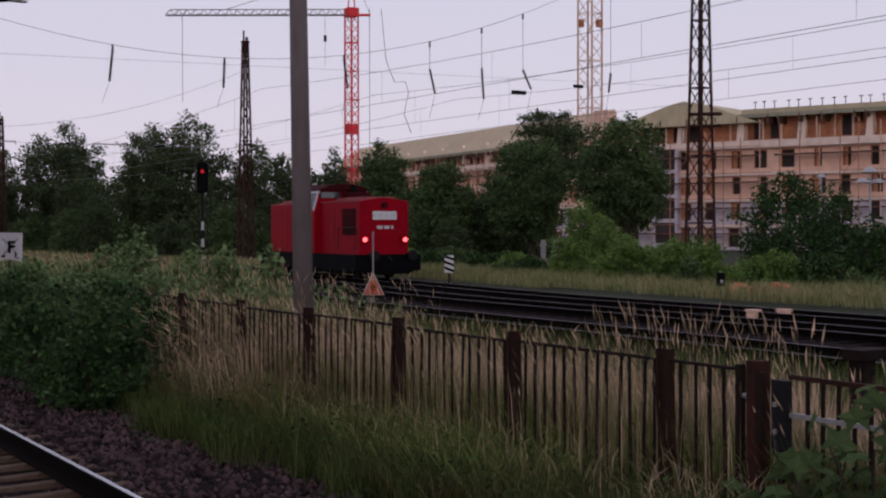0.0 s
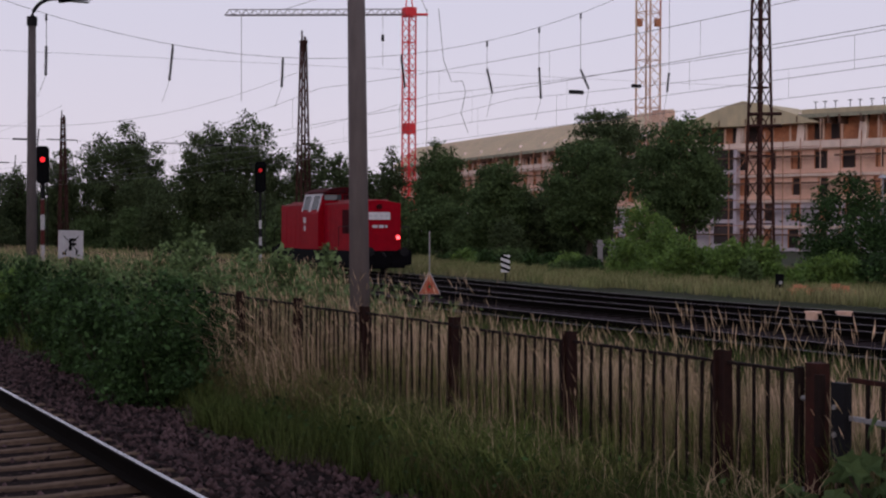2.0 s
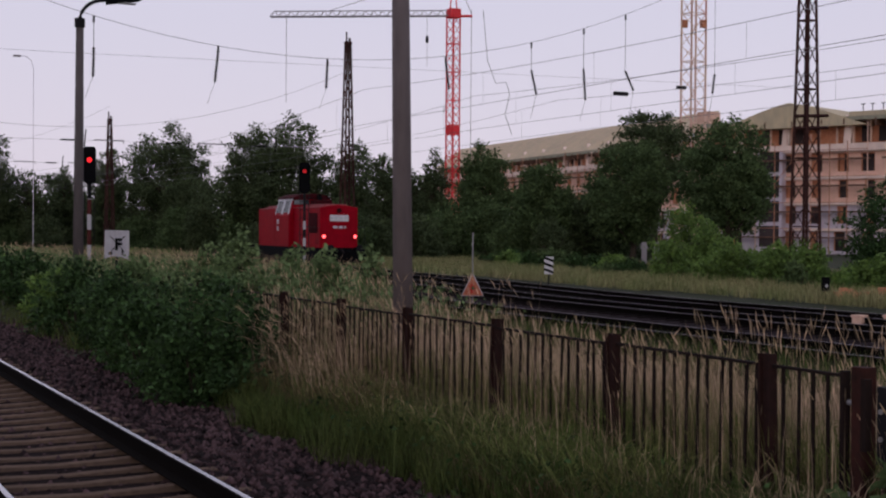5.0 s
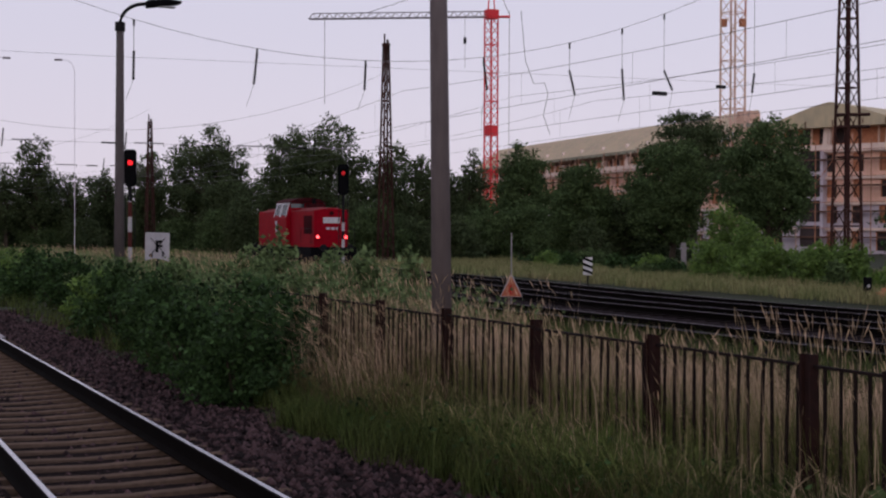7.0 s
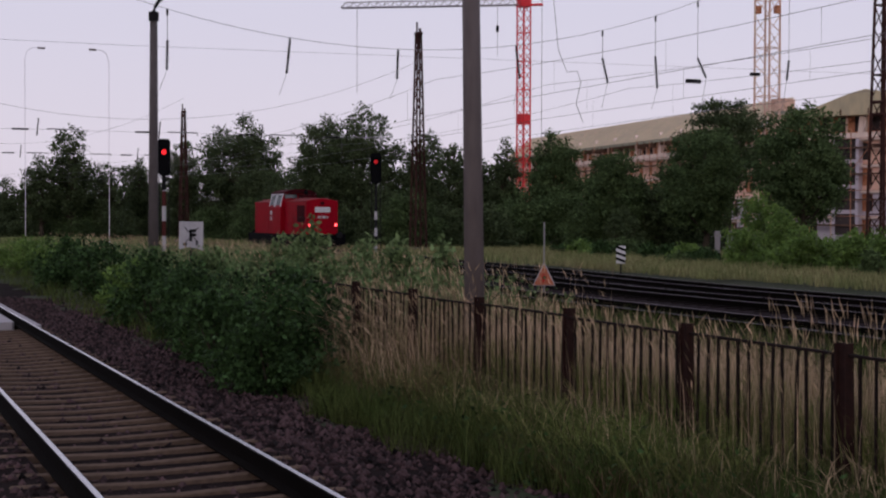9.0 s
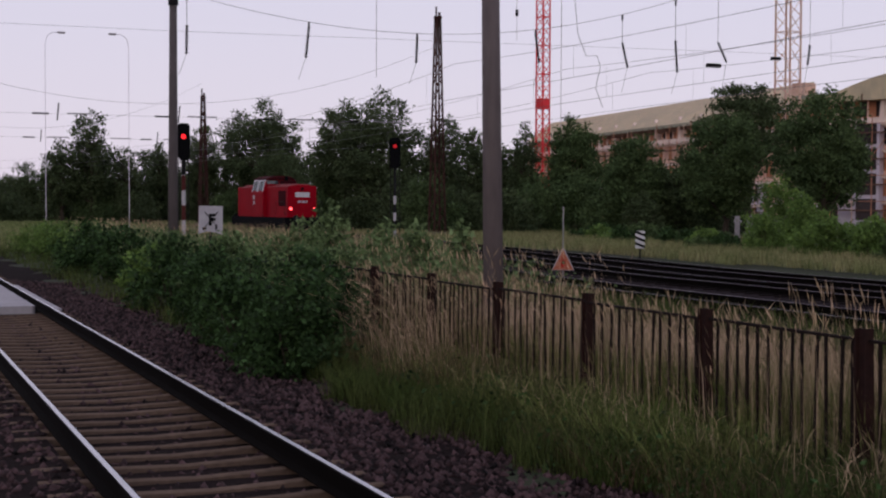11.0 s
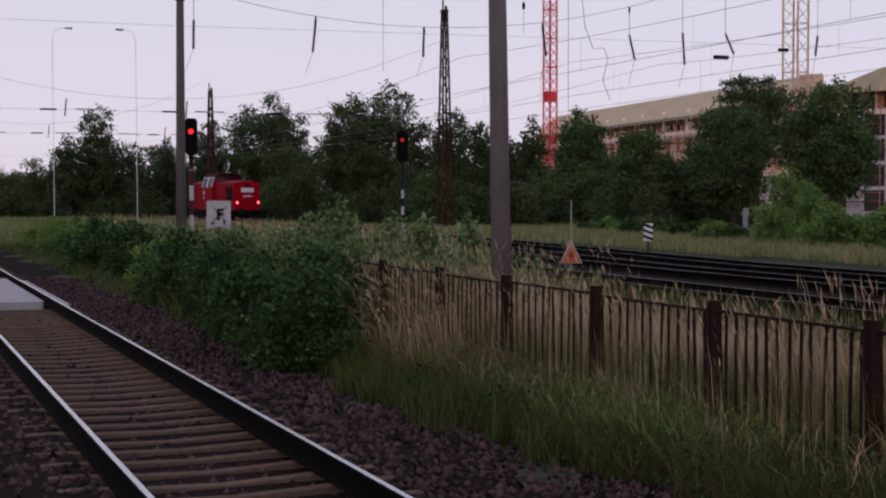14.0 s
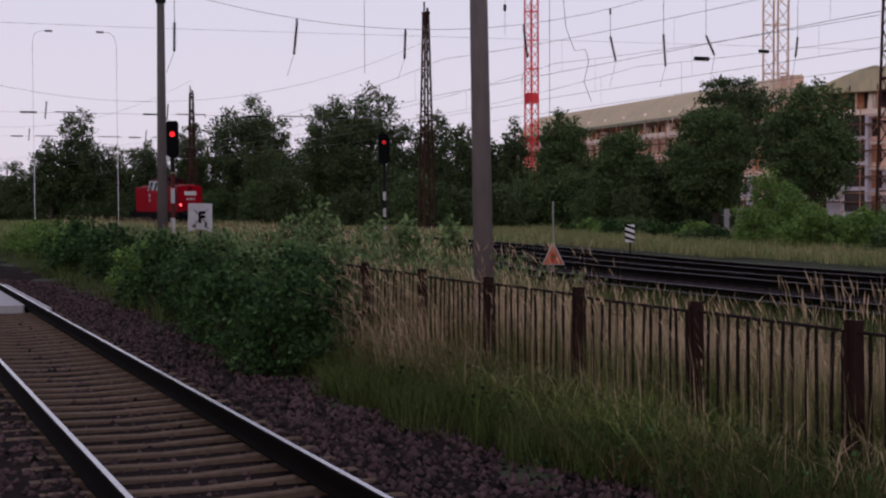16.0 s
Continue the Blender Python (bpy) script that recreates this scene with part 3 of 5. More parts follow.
    for sx in (-1, 1):
        for y in (0.35, 12.3):
            for z in (0.4, 0.8):
                part("step", Build().box(min(sx * 1.2, sx * 1.5), max(sx * 1.2, sx * 1.5), y, y + 0.4, z, z + 0.04), M_FRAME, loco)
            part("step_hanger", Build().box(sx * 1.48 - 0.02, sx * 1.48 + 0.02, y + 0.18, y + 0.24, 0.4, 1.0), M_FRAME, loco)
        rail = Build().path([(sx * 1.46, 0.3, 1.29), (sx * 1.46, 0.3, 2.25), (sx * 1.46, 2.2, 2.25), (sx * 1.46, 2.2, 1.29)], 0.018)
        part("handrail", rail, M_DARKMETAL, loco)
    # rail guards, hoses and front steps under the buffer beams
    for y, dy in ((0.16, -1), (12.9, 1)):
        # The guard's black plate also carries the shade below the beam.
        part("rail_guard", Build().box(-1.2, 1.2, y - 0.05, y + 0.05, 0.24, 0.56, 0.02), M_FRAME, loco)
        for x in (-0.45, 0.4):
            part("brake_hose", Build().path([(x, y, 0.95), (x, y + dy * 0.28, 0.85), (x, y + dy * 0.3, 0.5), (x, y + dy * 0.15, 0.4)], 0.035, n=6), M_BLACK, loco)
        for sx in (-1, 1):
            part("grab_rail", Build().path([(sx * 1.4, y, 1.28), (sx * 1.4, y, 2.2), (sx * 1.16, y + dy * -0.4, 2.2)], 0.018), M_DARKMETAL, loco)
    # bogies
    for yb in (2.9, 10.1):
        bg = Build()
        for sx in (-1.05, 1.05):
            bg.box(sx - 0.06, sx + 0.06, yb - 1.75, yb + 1.75, 0.38, 0.68, 0.03)
            for dy in (-1.15, 1.15):
                bg.box(sx - 0.12, sx + 0.12, yb + dy - 0.2, yb + dy + 0.2, 0.3, 0.72, 0.05)
            for dy in (-0.5, 0.5):
                bg.rod((sx, yb + dy, 0.68), (sx, yb + dy, 0.98), 0.11, n=10)
        # Solid black boxes are added here to stand for the underframe's shade.
        bg.box(-1.05, 1.05, yb - 0.35, yb + 0.35, 0.45, 0.9).box(-0.66, 0.66, yb - 1.9, yb + 1.9, 0.18, 0.92)
        for sx in (-1.28, 1.28):
            bg.box(sx - 0.1, sx + 0.1, yb - 1.95, yb - 1.3, 0.25, 0.94).box(sx - 0.1, sx + 0.1, yb + 0.9, yb + 1.95, 0.25, 0.94)
        bog = part("bogie", bg, M_FRAME, loco, "black two-axle bogie with solid infill for the underframe shade")
        for dy in (-1.15, 1.15):
            WHEELS.append(wheelset(bog, yb + dy))
            WHEELS[-1].location.z = 0.5
    return loco


WHEELS = []
LOCO = make_loco()


# ---- fence, gate, poles, signs ----
FX = 6.6


def make_fence():
    fence = thing("fence", "rusty iron bar fence with flat steel posts in tall dry grass", "fence")
    posts = [24.3, 22.25, 20.2, 18.17, 16.1, 14.12, 12.04, 9.93, 7.91]
    rng = random.Random(8)
    for i, y in enumerate(posts):
        ring = [(-0.04, -0.06), (0.04, -0.06), (0.04, -0.042), (0.01, -0.042), (0.01, 0.042), (0.04, 0.042), (0.04, 0.06), (-0.04, 0.06),
                (-0.04, 0.042), (-0.01, 0.042), (-0.01, -0.042), (-0.04, -0.042)]
        p = Build().prism(ring, -0.3, 1.18)
        part("post", p, M_POST, fence, at=pose(FX, y, 0, rng.uniform(-1, 1), rng.uniform(-1.2, 1.2), 0))
    ends = posts + [7.13]
    barmesh = Build().box(-0.006, 0.006, -0.015, 0.015, 0.02, 1.1).mesh("bar")
    barmesh.materials.append(M_RUST)
    for a, b in zip(ends, ends[1:]):
        sag = rng.uniform(-0.02, 0.01)
        for z in (1.09, 0.16):
            part("rail", Build().box(FX - 0.02, FX + 0.02, b, a, z + sag, z + sag + 0.022), M_RUST, fence)
        n = max(2, round((a - b) / 0.146))
        for k in range(1, n):
            y = b + (a - b) * k / n
            part("bar", barmesh, M_RUST, fence, at=pose(FX, y, sag, rng.uniform(-1.3, 1.3), rng.uniform(-0.8, 0.8), rng.uniform(-8, 8)))
    # gate posts and gate
    gate = thing("garden_gate", "rusty barred iron gate with a lock box, half overgrown", "gate")
    part("gate_post", Build().box(FX - 0.06, FX + 0.06, 6.9, 7.03, -0.3, 1.17, 0.012), M_RUSTRED, gate, "rust-red square gate post")
    part("gate_post", Build().box(FX - 0.03, FX + 0.03, 7.11, 7.17, -0.3, 1.13, 0.01), M_RUST, gate)
    part("hinge", Build().rod((FX, 7.0, 0.92), (FX, 7.16, 0.92), 0.018, n=8), M_IRON, gate)
    part("hinge", Build().rod((FX, 7.0, 0.3), (FX, 7.16, 0.3), 0.018, n=8), M_IRON, gate)
    part("keep", Build().box(FX - 0.07, FX - 0.02, 6.86, 6.93, 0.62, 1.1, 0.01), M_RUST, gate)
    lock = part("lock_box", Build().box(FX - 0.05, FX + 0.02, 6.66, 6.8, 0.55, 1.06, 0.01), M_DARKMETAL, gate, "dark steel lock box")
    for z in (0.72, 0.9):
        part("bolt", Build().rod((FX - 0.05, 6.75, z), (FX - 0.065, 6.75, z), 0.018, n=8), M_IRON, lock)
    part("stile", Build().box(FX - 0.02, FX + 0.02, 6.73, 6.78, 0.0, 0.56), M_RUST, gate)
    part("stile", Build().box(FX - 0.02, FX + 0.02, 5.0, 5.05, 0.0, 1.1), M_RUST, gate)
    for z in (1.07, 0.82, 0.08):
        part("gate_rail", Build().box(FX - 0.018, FX + 0.018, 5.05, 6.67, z, z + 0.03), M_IRON if z < 1 and z > 0.5 else M_RUSTRED, gate)
    for k in range(11):
        y = 5.18 + k * 0.133
        part("bar", barmesh, M_RUST, gate, at=pose(FX, y, -0.02))
    part("gate_post", Build().box(FX - 0.07, FX + 0.07, 4.84, 4.98, -0.3, 1.2, 0.012), M_RUST, gate)
    # old post behind the gate
    old = thing("rail_post", "dark old steel post behind the gate", "post")
    part("shaft", Build().box(8.4, 8.56, 7.7, 7.86, -0.5, 1.02, 0.02), M_RUST, old)
    part("cap", Build().box(8.36, 8.7, 7.66, 7.9, 1.02, 1.1, 0.02), M_RUST, old)


make_fence()


def make_poles():
    p = thing("concrete_pole", "tall weathered round concrete pole behind the fence", "pole")
    part("shaft", Build().rod((7.79, 16.77, -0.6), (7.66, 16.82, 9.4), 0.142, 0.098, n=20), M_POLE, p, smooth=True)
    part("base", Build().rod((7.79, 16.77, -0.5), (7.79, 16.77, 0.02), 0.24, 0.2, n=14), M_POLE, p)
    # platform lamp
    lp = thing("street_lamp", "slim grey lamp post with curved arm and flat dark head", "lamp")
    x, y = 7.85, 37.86
    part("post", Build().rod((x, y, -0.6), (x + 0.03, y, 7.5), 0.15, 0.1, n=14), M_LAMPPOLE, lp, smooth=True)
    part("collar", Build().rod((x + 0.03, y, 7.42), (x + 0.03, y, 7.66), 0.14, 0.14, n=12), M_DARKMETAL, lp)
    arc = [(x + 0.03 + 0.55 * (1 - math.cos(a)), y - 0.25 * (1 - math.cos(a)), 7.6 + 0.55 * math.sin(a)) for a in np.linspace(0, 1.5, 9)]
    arc = [(x + 0.03, y, 7.6)] + arc + [(x + 1.0, y - 0.3, 8.2)]
    part("arm", Build().path(arc, 0.05, n=8), M_DARKMETAL, lp)
    head = part("lamp_head", Build().extrude_y([(0.62, 8.04), (1.55, 8.2), (1.57, 8.28), (1.1, 8.32), (0.62, 8.24)], -0.16, 0.16).moved(pose(x + 0.05, y - 0.35, 0)), M_BLACK, lp, "flat dark lamp head", bevel=0.03)
    part("glass", Build().box(0.8, 1.4, -0.12, 0.12, 8.06, 8.085).moved(pose(x + 0.05, y - 0.35, 0.03, 0, 0, 0)), M_ALU, head)


make_poles()


def make_signal(x, y, top, head_h, head_w, lens_z, label, bands, dim=False):
    s = thing("railway_signal", label, "signal", at=pose(x, y, 0, 0, 0, -math.degrees(math.atan2(x, y))))
    z0 = float(ground_z(x, y))
    zb = top - head_h
    part("mast", Build().rod((0, 0.06, z0 - 0.2), (0, 0.06, zb + 0.3), 0.05 if dim else 0.07, n=10), M_DARKMETAL, s)
    z = bands[0]
    white = True
    while z < bands[1]:
        part("band", Build().rod((0, 0.06, z), (0, 0.06, min(z + bands[2], bands[1])), 0.055 if dim else 0.075, n=10), M_LAMPGREY if white else (M_DARKMETAL if dim else M_REDWHITE), s, "pale band" if white else "dark band")
        z += bands[2]
        white = not white
    w = head_w / 2
    ring = [(-w, zb + 0.12), (-w * 0.5, zb), (w * 0.5, zb), (w, zb + 0.12), (w, top - 0.1), (w * 0.7, top), (-w * 0.7, top), (-w, top - 0.1)]
    hd = part("signal_head", Build().extrude_y(ring, -0.08, -0.02), M_BLACK, s, "black signal screen", bevel=0.01)
    part("case", Build().box(-w * 0.7, w * 0.7, -0.02, 0.2, zb + 0.1, top - 0.1, 0.03), M_BLACK, hd)
    part("lens", Build().rod((0, -0.08, lens_z), (0, -0.11, lens_z), 0.07 if dim else 0.085, n=16), M_SIGNALDIM if dim else M_SIGNALRED, hd, "glowing red lens")
    for dz in (0.3, -0.28, -0.52):
        if zb + 0.15 < lens_z + dz < top - 0.1:
            part("lens", Build().rod((0, -0.08, lens_z + dz), (0, -0.1, lens_z + dz), 0.075, n=14), M_BLACK, hd, "unlit dark lens")
    hood = Build()
    for i in range(8):
        a, b = math.pi * i / 8, math.pi * (i + 1) / 8
        pa, pb = (0.13 * math.cos(a), 0.13 * math.sin(a) + lens_z), (0.13 * math.cos(b), 0.13 * math.sin(b) + lens_z)
        hood.add([(pa[0], -0.08, pa[1]), (pb[0], -0.08, pb[1]), (pb[0], -0.24, pb[1]), (pa[0], -0.24, pa[1])], [(0, 1, 2, 3)])
    part("hood", hood, M_BLACK, hd)
    lad = Build()
    for dx in (-0.16, 0.16):
        lad.rod((dx, 0.28, z0), (dx, 0.28, zb + 0.5), 0.015, n=5)
    for k in range(int((zb - z0) / 0.3)):
        lad.rod((-0.16, 0.28, z0 + 0.3 + k * 0.3), (0.16, 0.28, z0 + 0.3 + k * 0.3), 0.012, n=5)
    part("ladder", lad, M_DARKMETAL, s)


make_signal(10.29, 47.8, 4.78, 1.28, 0.44, 4.32, "lit red railway signal on a red and white banded mast", (0.9, 3.0, 0.52))
make_signal(17.77, 46.87, 4.4, 1.1, 0.4, 4.09, "lit red railway signal before dark trees", (0.2, 2.3, 0.3), True)


def text_mesh(body, size, depth):
    cu = bpy.data.curves.new("letter", "FONT")
    cu.offset = 0.014
    cu.body, cu.size, cu.extrude, cu.align_x, cu.align_y = body, size, depth, "CENTER", "CENTER"
    ob = bpy.data.objects.new("letter", cu)
    scene.collection.objects.link(ob)
    me = bpy.data.meshes.new_from_object(ob.evaluated_get(bpy.context.evaluated_depsgraph_get()))
    bpy.data.objects.remove(ob)
    return me


def make_signs():
    # white board with a black letter
    s = thing("letter_sign", "white enamel board with a black letter on a thin post", "sign", at=pose(8.11, 34.52, 0, 0, 0, -13))
    part("post", Build().rod((0, 0.05, -0.4), (0, 0.05, 1.8), 0.03, n=8), M_DARKMETAL, s)
    ring = [(-0.3, 1.26), (-0.1, 1.32), (0.1, 1.3), (0.3, 1.24), (0.31, 1.96), (-0.29, 1.97)]
    bd = part("board", Build().extrude_y(ring, -0.012, 0.012), M_BOARD, s, "greyed enamel board")
    me = text_mesh("F", 0.4, 0.004)
    me.materials.append(M_BLACK)
    part("letter", me, M_BLACK, bd, "black letter", at=pose(0.04, -0.02, 1.6, 90, 0, 0))
    for a in (-1, 1):
        part("scratch", Build().rod((0.02 - a * 0.17, -0.015, 1.42), (0.02 + a * 0.17, -0.015, 1.82), 0.009, n=4), M_BLACK, bd, "dark crossing scratch")
    st = Build().box(-0.2, -0.1, -0.018, -0.012, 1.36, 1.42).box(0.12, 0.16, -0.018, -0.012, 1.36, 1.5)
    part("stain", st, M_BLACK, bd, "dark stains")
    # orange triangle with a rod above it
    t = thing("triangle_sign", "orange triangular board with a tall thin rod by the track", "sign", at=pose(20.6, 39.2, 0, 0, 0, -28))
    part("rod", Build().rod((0, 0.04, -0.45), (0, 0.04, 1.95), 0.022, n=8), M_IRON, t)
    tri = part("board", Build().extrude_y([(-0.36, -0.08), (0.36, -0.08), (0.03, 0.62), (-0.03, 0.62)], -0.012, 0.012), M_LAMPGREY, t, "pale-rimmed board")
    part("face", Build().extrude_y([(-0.325, -0.062), (0.325, -0.062), (0.0, 0.585)], -0.02, -0.014), M_ORANGE, tri, "faded orange face")
    part("mark", Build().extrude_y([(-0.05, 0.02), (0.05, 0.02), (0.09, 0.2), (0.0, 0.34), (-0.09, 0.2)], -0.027, -0.022), M_SIGNRED, tri, "dark red mark")
    # striped marker
    m = thing("striped_marker", "black and white striped marker board in the grass", "marker", at=pose(30.9, 51.7, 0, 0, 0, -31))
    part("post", Build().rod((0, 0.04, -0.6), (0, 0.04, 0.8), 0.035, n=8), M_DARKMETAL, m)
    bd = part("board", Build().box(-0.2, 0.2, -0.015, 0.015, 0.12, 0.88), M_WHITE, m)
    for k in range(3):
        z = 0.16 + k * 0.25
        part("stripe", Build().extrude_y([(-0.2, z + 0.12), (0.2, z - 0.03), (0.2, z + 0.09), (-0.2, z + 0.24)], -0.023, -0.018), M_BLACK, bd, "black diagonal stripe")
    # dwarf signal
    d = thing("dwarf_signal", "small black dwarf signal with a white disc mark", "signal", at=pose(32.9, 36.6, 0, 0, 0, -42))
    part("post", Build().rod((0, 0.05, -0.6), (0, 0.05, 0.1), 0.06, n=8), M_BLACK, d)
    part("head", Build().box(-0.14, 0.14, -0.1, 0.1, 0.02, 0.5, 0.04), M_BLACK, d, bevel=0.02)
    part("disc", Build().rod((0.04, -0.1, 0.2), (0.04, -0.115, 0.2), 0.055, n=14), M_LAMPGREY, d, "small pale disc")
    # two small pale boxes beside the rails
    for x, y, w in ((25.6, 27.2, 0.3), (26.4, 26.9, 0.3)):
        b = thing("cable_box", "small sand-coloured concrete cable box beside the rails", "box", group="cable boxes", at=pose(x, y, -0.34, 0, 0, 12))
        part("body", Build().box(-w / 2, w / 2, -0.15, 0.15, -0.1, 0.2, 0.03), M_PALEWOOD, b, bevel=0.02)
        part("lid", Build().box(-w / 2 - 0.02, w / 2 + 0.02, -0.17, 0.17, 0.2, 0.25, 0.03), M_PALEWOOD, b)
    for x, y in ((43.3, 62.4), (43.9, 62.1)):
        g = thing("info_board", "narrow blue-grey board on posts before the bushes", "sign", group="narrow boards", at=pose(x, y, -0.35, 0, 0, -35))
        part("board", Build().box(-0.14, 0.14, -0.02, 0.02, 0.5, 1.75), M_CRANEGREY, g)
        part("post", Build().rod((0, 0.04, -0.2), (0, 0.04, 1.75), 0.03, n=6), M_IRON, g)


make_signs()


# ---- masts, wires, cranes ----
def lattice(b_legs, b_brace, x, y, z0, z1, w0, w1, bay, leg, brace, turn=0.0):
    """Four tapered corner legs with zigzag bracing; returns nothing, fills the builders."""
    m = pose(x, y, 0, 0, 0, turn)

    def corner(i, z):
        w = (w0 + (w1 - w0) * (z - z0) / (z1 - z0)) / 2
        sx, sy = ((-1, -1), (1, -1), (1, 1), (-1, 1))[i % 4]
        return m @ Vector((sx * w, sy * w, z))
    for i in range(4):
        b_legs[i].bar(corner(i, z0), corner(i, z1), leg)
    n = max(2, round((z1 - z0) / bay))
    for k in range(n):
        za, zb = z0 + (z1 - z0) * k / n, z0 + (z1 - z0) * (k + 1) / n
        for i in range(4):
            a, b = (i, i + 1) if k % 2 else (i + 1, i)
            rods = [(corner(a, za), corner(b, zb))]
            if k % 3 == 0:
                rods.append((corner(i, za), corner(i + 1, za)))
            for p, q in rods:
                if isinstance(b_brace, list):
                    b_brace.append(Build().bar(p, q, brace))
                else:
                    b_brace.bar(p, q, brace)


def make_mast(x, y, top, w0, w1, label, turn=0.0):
    mast = thing("lattice_mast", label, "mast")
    legs, brace = [Build() for _ in range(4)], []
    lattice(legs, brace, x, y, -0.6, top, w0, w1, 0.95, w0 * 0.12, 0.045, turn)
    for b in legs:
        part("leg", b, M_LATTICE, mast)
    for b in brace:
        part("brace", b, M_LATTICE, mast)
    part("footing", Build().box(x - w0 * 0.8, x + w0 * 0.8, y - w0 * 0.8, y + w0 * 0.8, -0.8, 0.0), M_POLE, mast)
    if w0 > 0.92:
        for dz in (0.0, 0.5):
            part("crossarm", Build().bar((x - 0.9, y - 0.35, 6.3 + dz), (x + 0.9, y - 0.3, 6.4 + dz), 0.1), M_LATTICE, mast)
    part("cap", Build().box(x - w1 * 0.8, x + w1 * 0.8, y - w1 * 0.8, y + w1 * 0.8, top - 0.05, top + 0.12).rod((x - w1 * 0.4, y, top), (x - w1 * 0.4, y, top + 0.8), 0.06, n=6).rod((x + w1 * 0.4, y, top), (x + w1 * 0.4, y, top + 0.4), 0.09, n=6), M_LATTICE, mast)


make_mast(39.31, 45.0, 15.6, 0.95, 0.34, "tall rusty lattice mast carrying the overhead line", 10)
make_mast(36.82, 88.84, 14.8, 0.88, 0.28, "rusty lattice mast rising from the trees", 5)
make_mast(29.61, 128.93, 11.9, 0.8, 0.26, "rusty lattice mast rising from the trees", 5)
make_mast(9.4, 150.0, 9.0, 0.7, 0.3, "far thin lattice mast at the line's end", 5)
make_mast(3.2, 190.0, 10.5, 0.7, 0.3, "far thin lattice mast at the line's end", 5)


def sag_line(a, b, drop, n=14):
    a, b = Vector(a), Vector(b)
    return [a.lerp(b, i / n) - Vector((0, 0, 4 * drop * (i / n) * (1 - i / n))) for i in range(n + 1)]


def insulator(parent, a, b, r=0.065):
    a, b = Vector(a), Vector(b)
    bd = Build()
    n = max(4, int((b - a).length / 0.09))
    bd.rod(a, b, 0.03, n=6)
    for k in range(n):
        p = a.lerp(b, (k + 0.3) / n)
        q = a.lerp(b, (k + 0.7) / n)
        bd.rod(p, q, r, r * 0.6, n=8)
    part("insulator", bd, M_INSUL, parent, "dark porcelain insulator")


def make_catenary():
    spans = (45.0, 88.8, 128.9, 175.0)
    for x0 in (18.45, 22.9, 26.39):
        line = thing("overhead_line", "thin overhead contact wire and messenger wire with droppers", "wire", group="overhead lines")
        low, high = [], []
        ys = (-22.0, 2.0) + spans
        for a, b in zip(ys, ys[1:]):
            pa = (yard_x(x0, a), a, 0)
            pb = (yard_x(x0, b), b, 0)
            up = sag_line((pa[0], a, 6.95), (pb[0], b, 6.95), 0.45)
            low += [Vector((p.x, p.y, 5.72)) for p in up[::7]][(1 if low else 0):]
            high += up[(1 if high else 0):]
            for p in up[1:-1:2]:
                part("dropper", Build().rod(p, (p.x, p.y, 5.72), 0.004, n=3), M_WIRE, line)
        part("contact_wire", Build().path(low, 0.007), M_WIRE, line)
        part("messenger_wire", Build().path(high, 0.007), M_WIRE, line)
    # cross span over the yard at y = 45
    sp = thing("cross_span", "sagging cross-span cable with hanging dark insulators", "wire")

    def zc(x):
        return 7.94 + 0.0152 * (x - 17.5) ** 2
    part("span_cable", Build().path([(x, 45, zc(x)) for x in np.linspace(-3, 39.2, 40)], 0.009), M_WIRE, sp)
    part("upper_wire", Build().path([(-3, 45, 7.55), (9, 45, 7.6), (28, 45, 7.85), (39.2, 45, 8.0)], 0.005), M_WIRE, sp)
    for x, za, x2, zb in ((9.81, 7.82, 9.79, 6.87), (13.95, 7.97, 13.84, 6.92), (17.88, 7.83, 17.84, 6.91), (22.48, 8.14, 22.62, 7.12),
                          (26.06, 8.02, 26.29, 7.12), (28.36, 8.2, 28.45, 7.0), (30.26, 8.23, 30.65, 7.49), (34.55, 8.34, 34.45, 7.55)):
        part("hanger", Build().rod((x, 45, max(zc(x), za)), (x, 45, za), 0.012, n=4), M_WIRE, sp)
        insulator(sp, (x, 45, za), (x2, 45, zb))
        part("hanger", Build().path([(x2, 45, zb), (x2 - 0.25, 45, 6.2)], 0.008), M_WIRE, sp)
        insulator(sp, (x, 45, zc(x)), (x, 45, zc(x) - 0.22), 0.05)
    part("registration_insulator", Build().rod((29.1, 44, 7.22), (29.7, 44, 7.22), 0.08, n=8), M_INSUL, sp)
    part("registration_insulator", Build().rod((32.0, 44, 7.6), (32.4, 44, 7.6), 0.07, n=8), M_INSUL, sp)
    loose = [(24.0, 45, 10.1), (24.2, 45, 8.25), (24.55, 45, 7.45), (25.0, 45, 7.5), (25.15, 45, 7.1), (24.95, 45, 6.3), (25.25, 45, 5.6)]
    part("loose_cable", Build().path(loose, 0.012), M_WIRE, sp, "loose kinked cable end")
    # lighter spans farther on
    for y, x1, low in ((88.8, 36.8, 8.3), (128.9, 29.6, 8.6)):
        s2 = thing("cross_span", "far cross-span cable with small insulators and brackets", "wire")
        xm = (x1 - 3) / 2
        k = 4.6 / (x1 - xm) ** 2
        part("span_cable", Build().path([(x, y, low + k * (x - xm) ** 2) for x in np.linspace(-3, x1, 24)], 0.01), M_WIRE, s2)
        part("lower_wire", Build().path([(-3, y, low - 0.8), (x1, y, low - 0.8)], 0.008), M_WIRE, s2)
        for f in (0.2, 0.36, 0.55, 0.72, 0.87):
            x = -3 + (x1 + 3) * f
            insulator(s2, (x, y, low - 0.1), (x - 0.1, y, low - 1.2), 0.07)
            part("bracket", Build().path([(x + 0.5, y, low - 0.75), (x + 2.4, y, low - 0.75), (x + 2.4, y, low - 0.95)], 0.035), M_WIRE, s2)
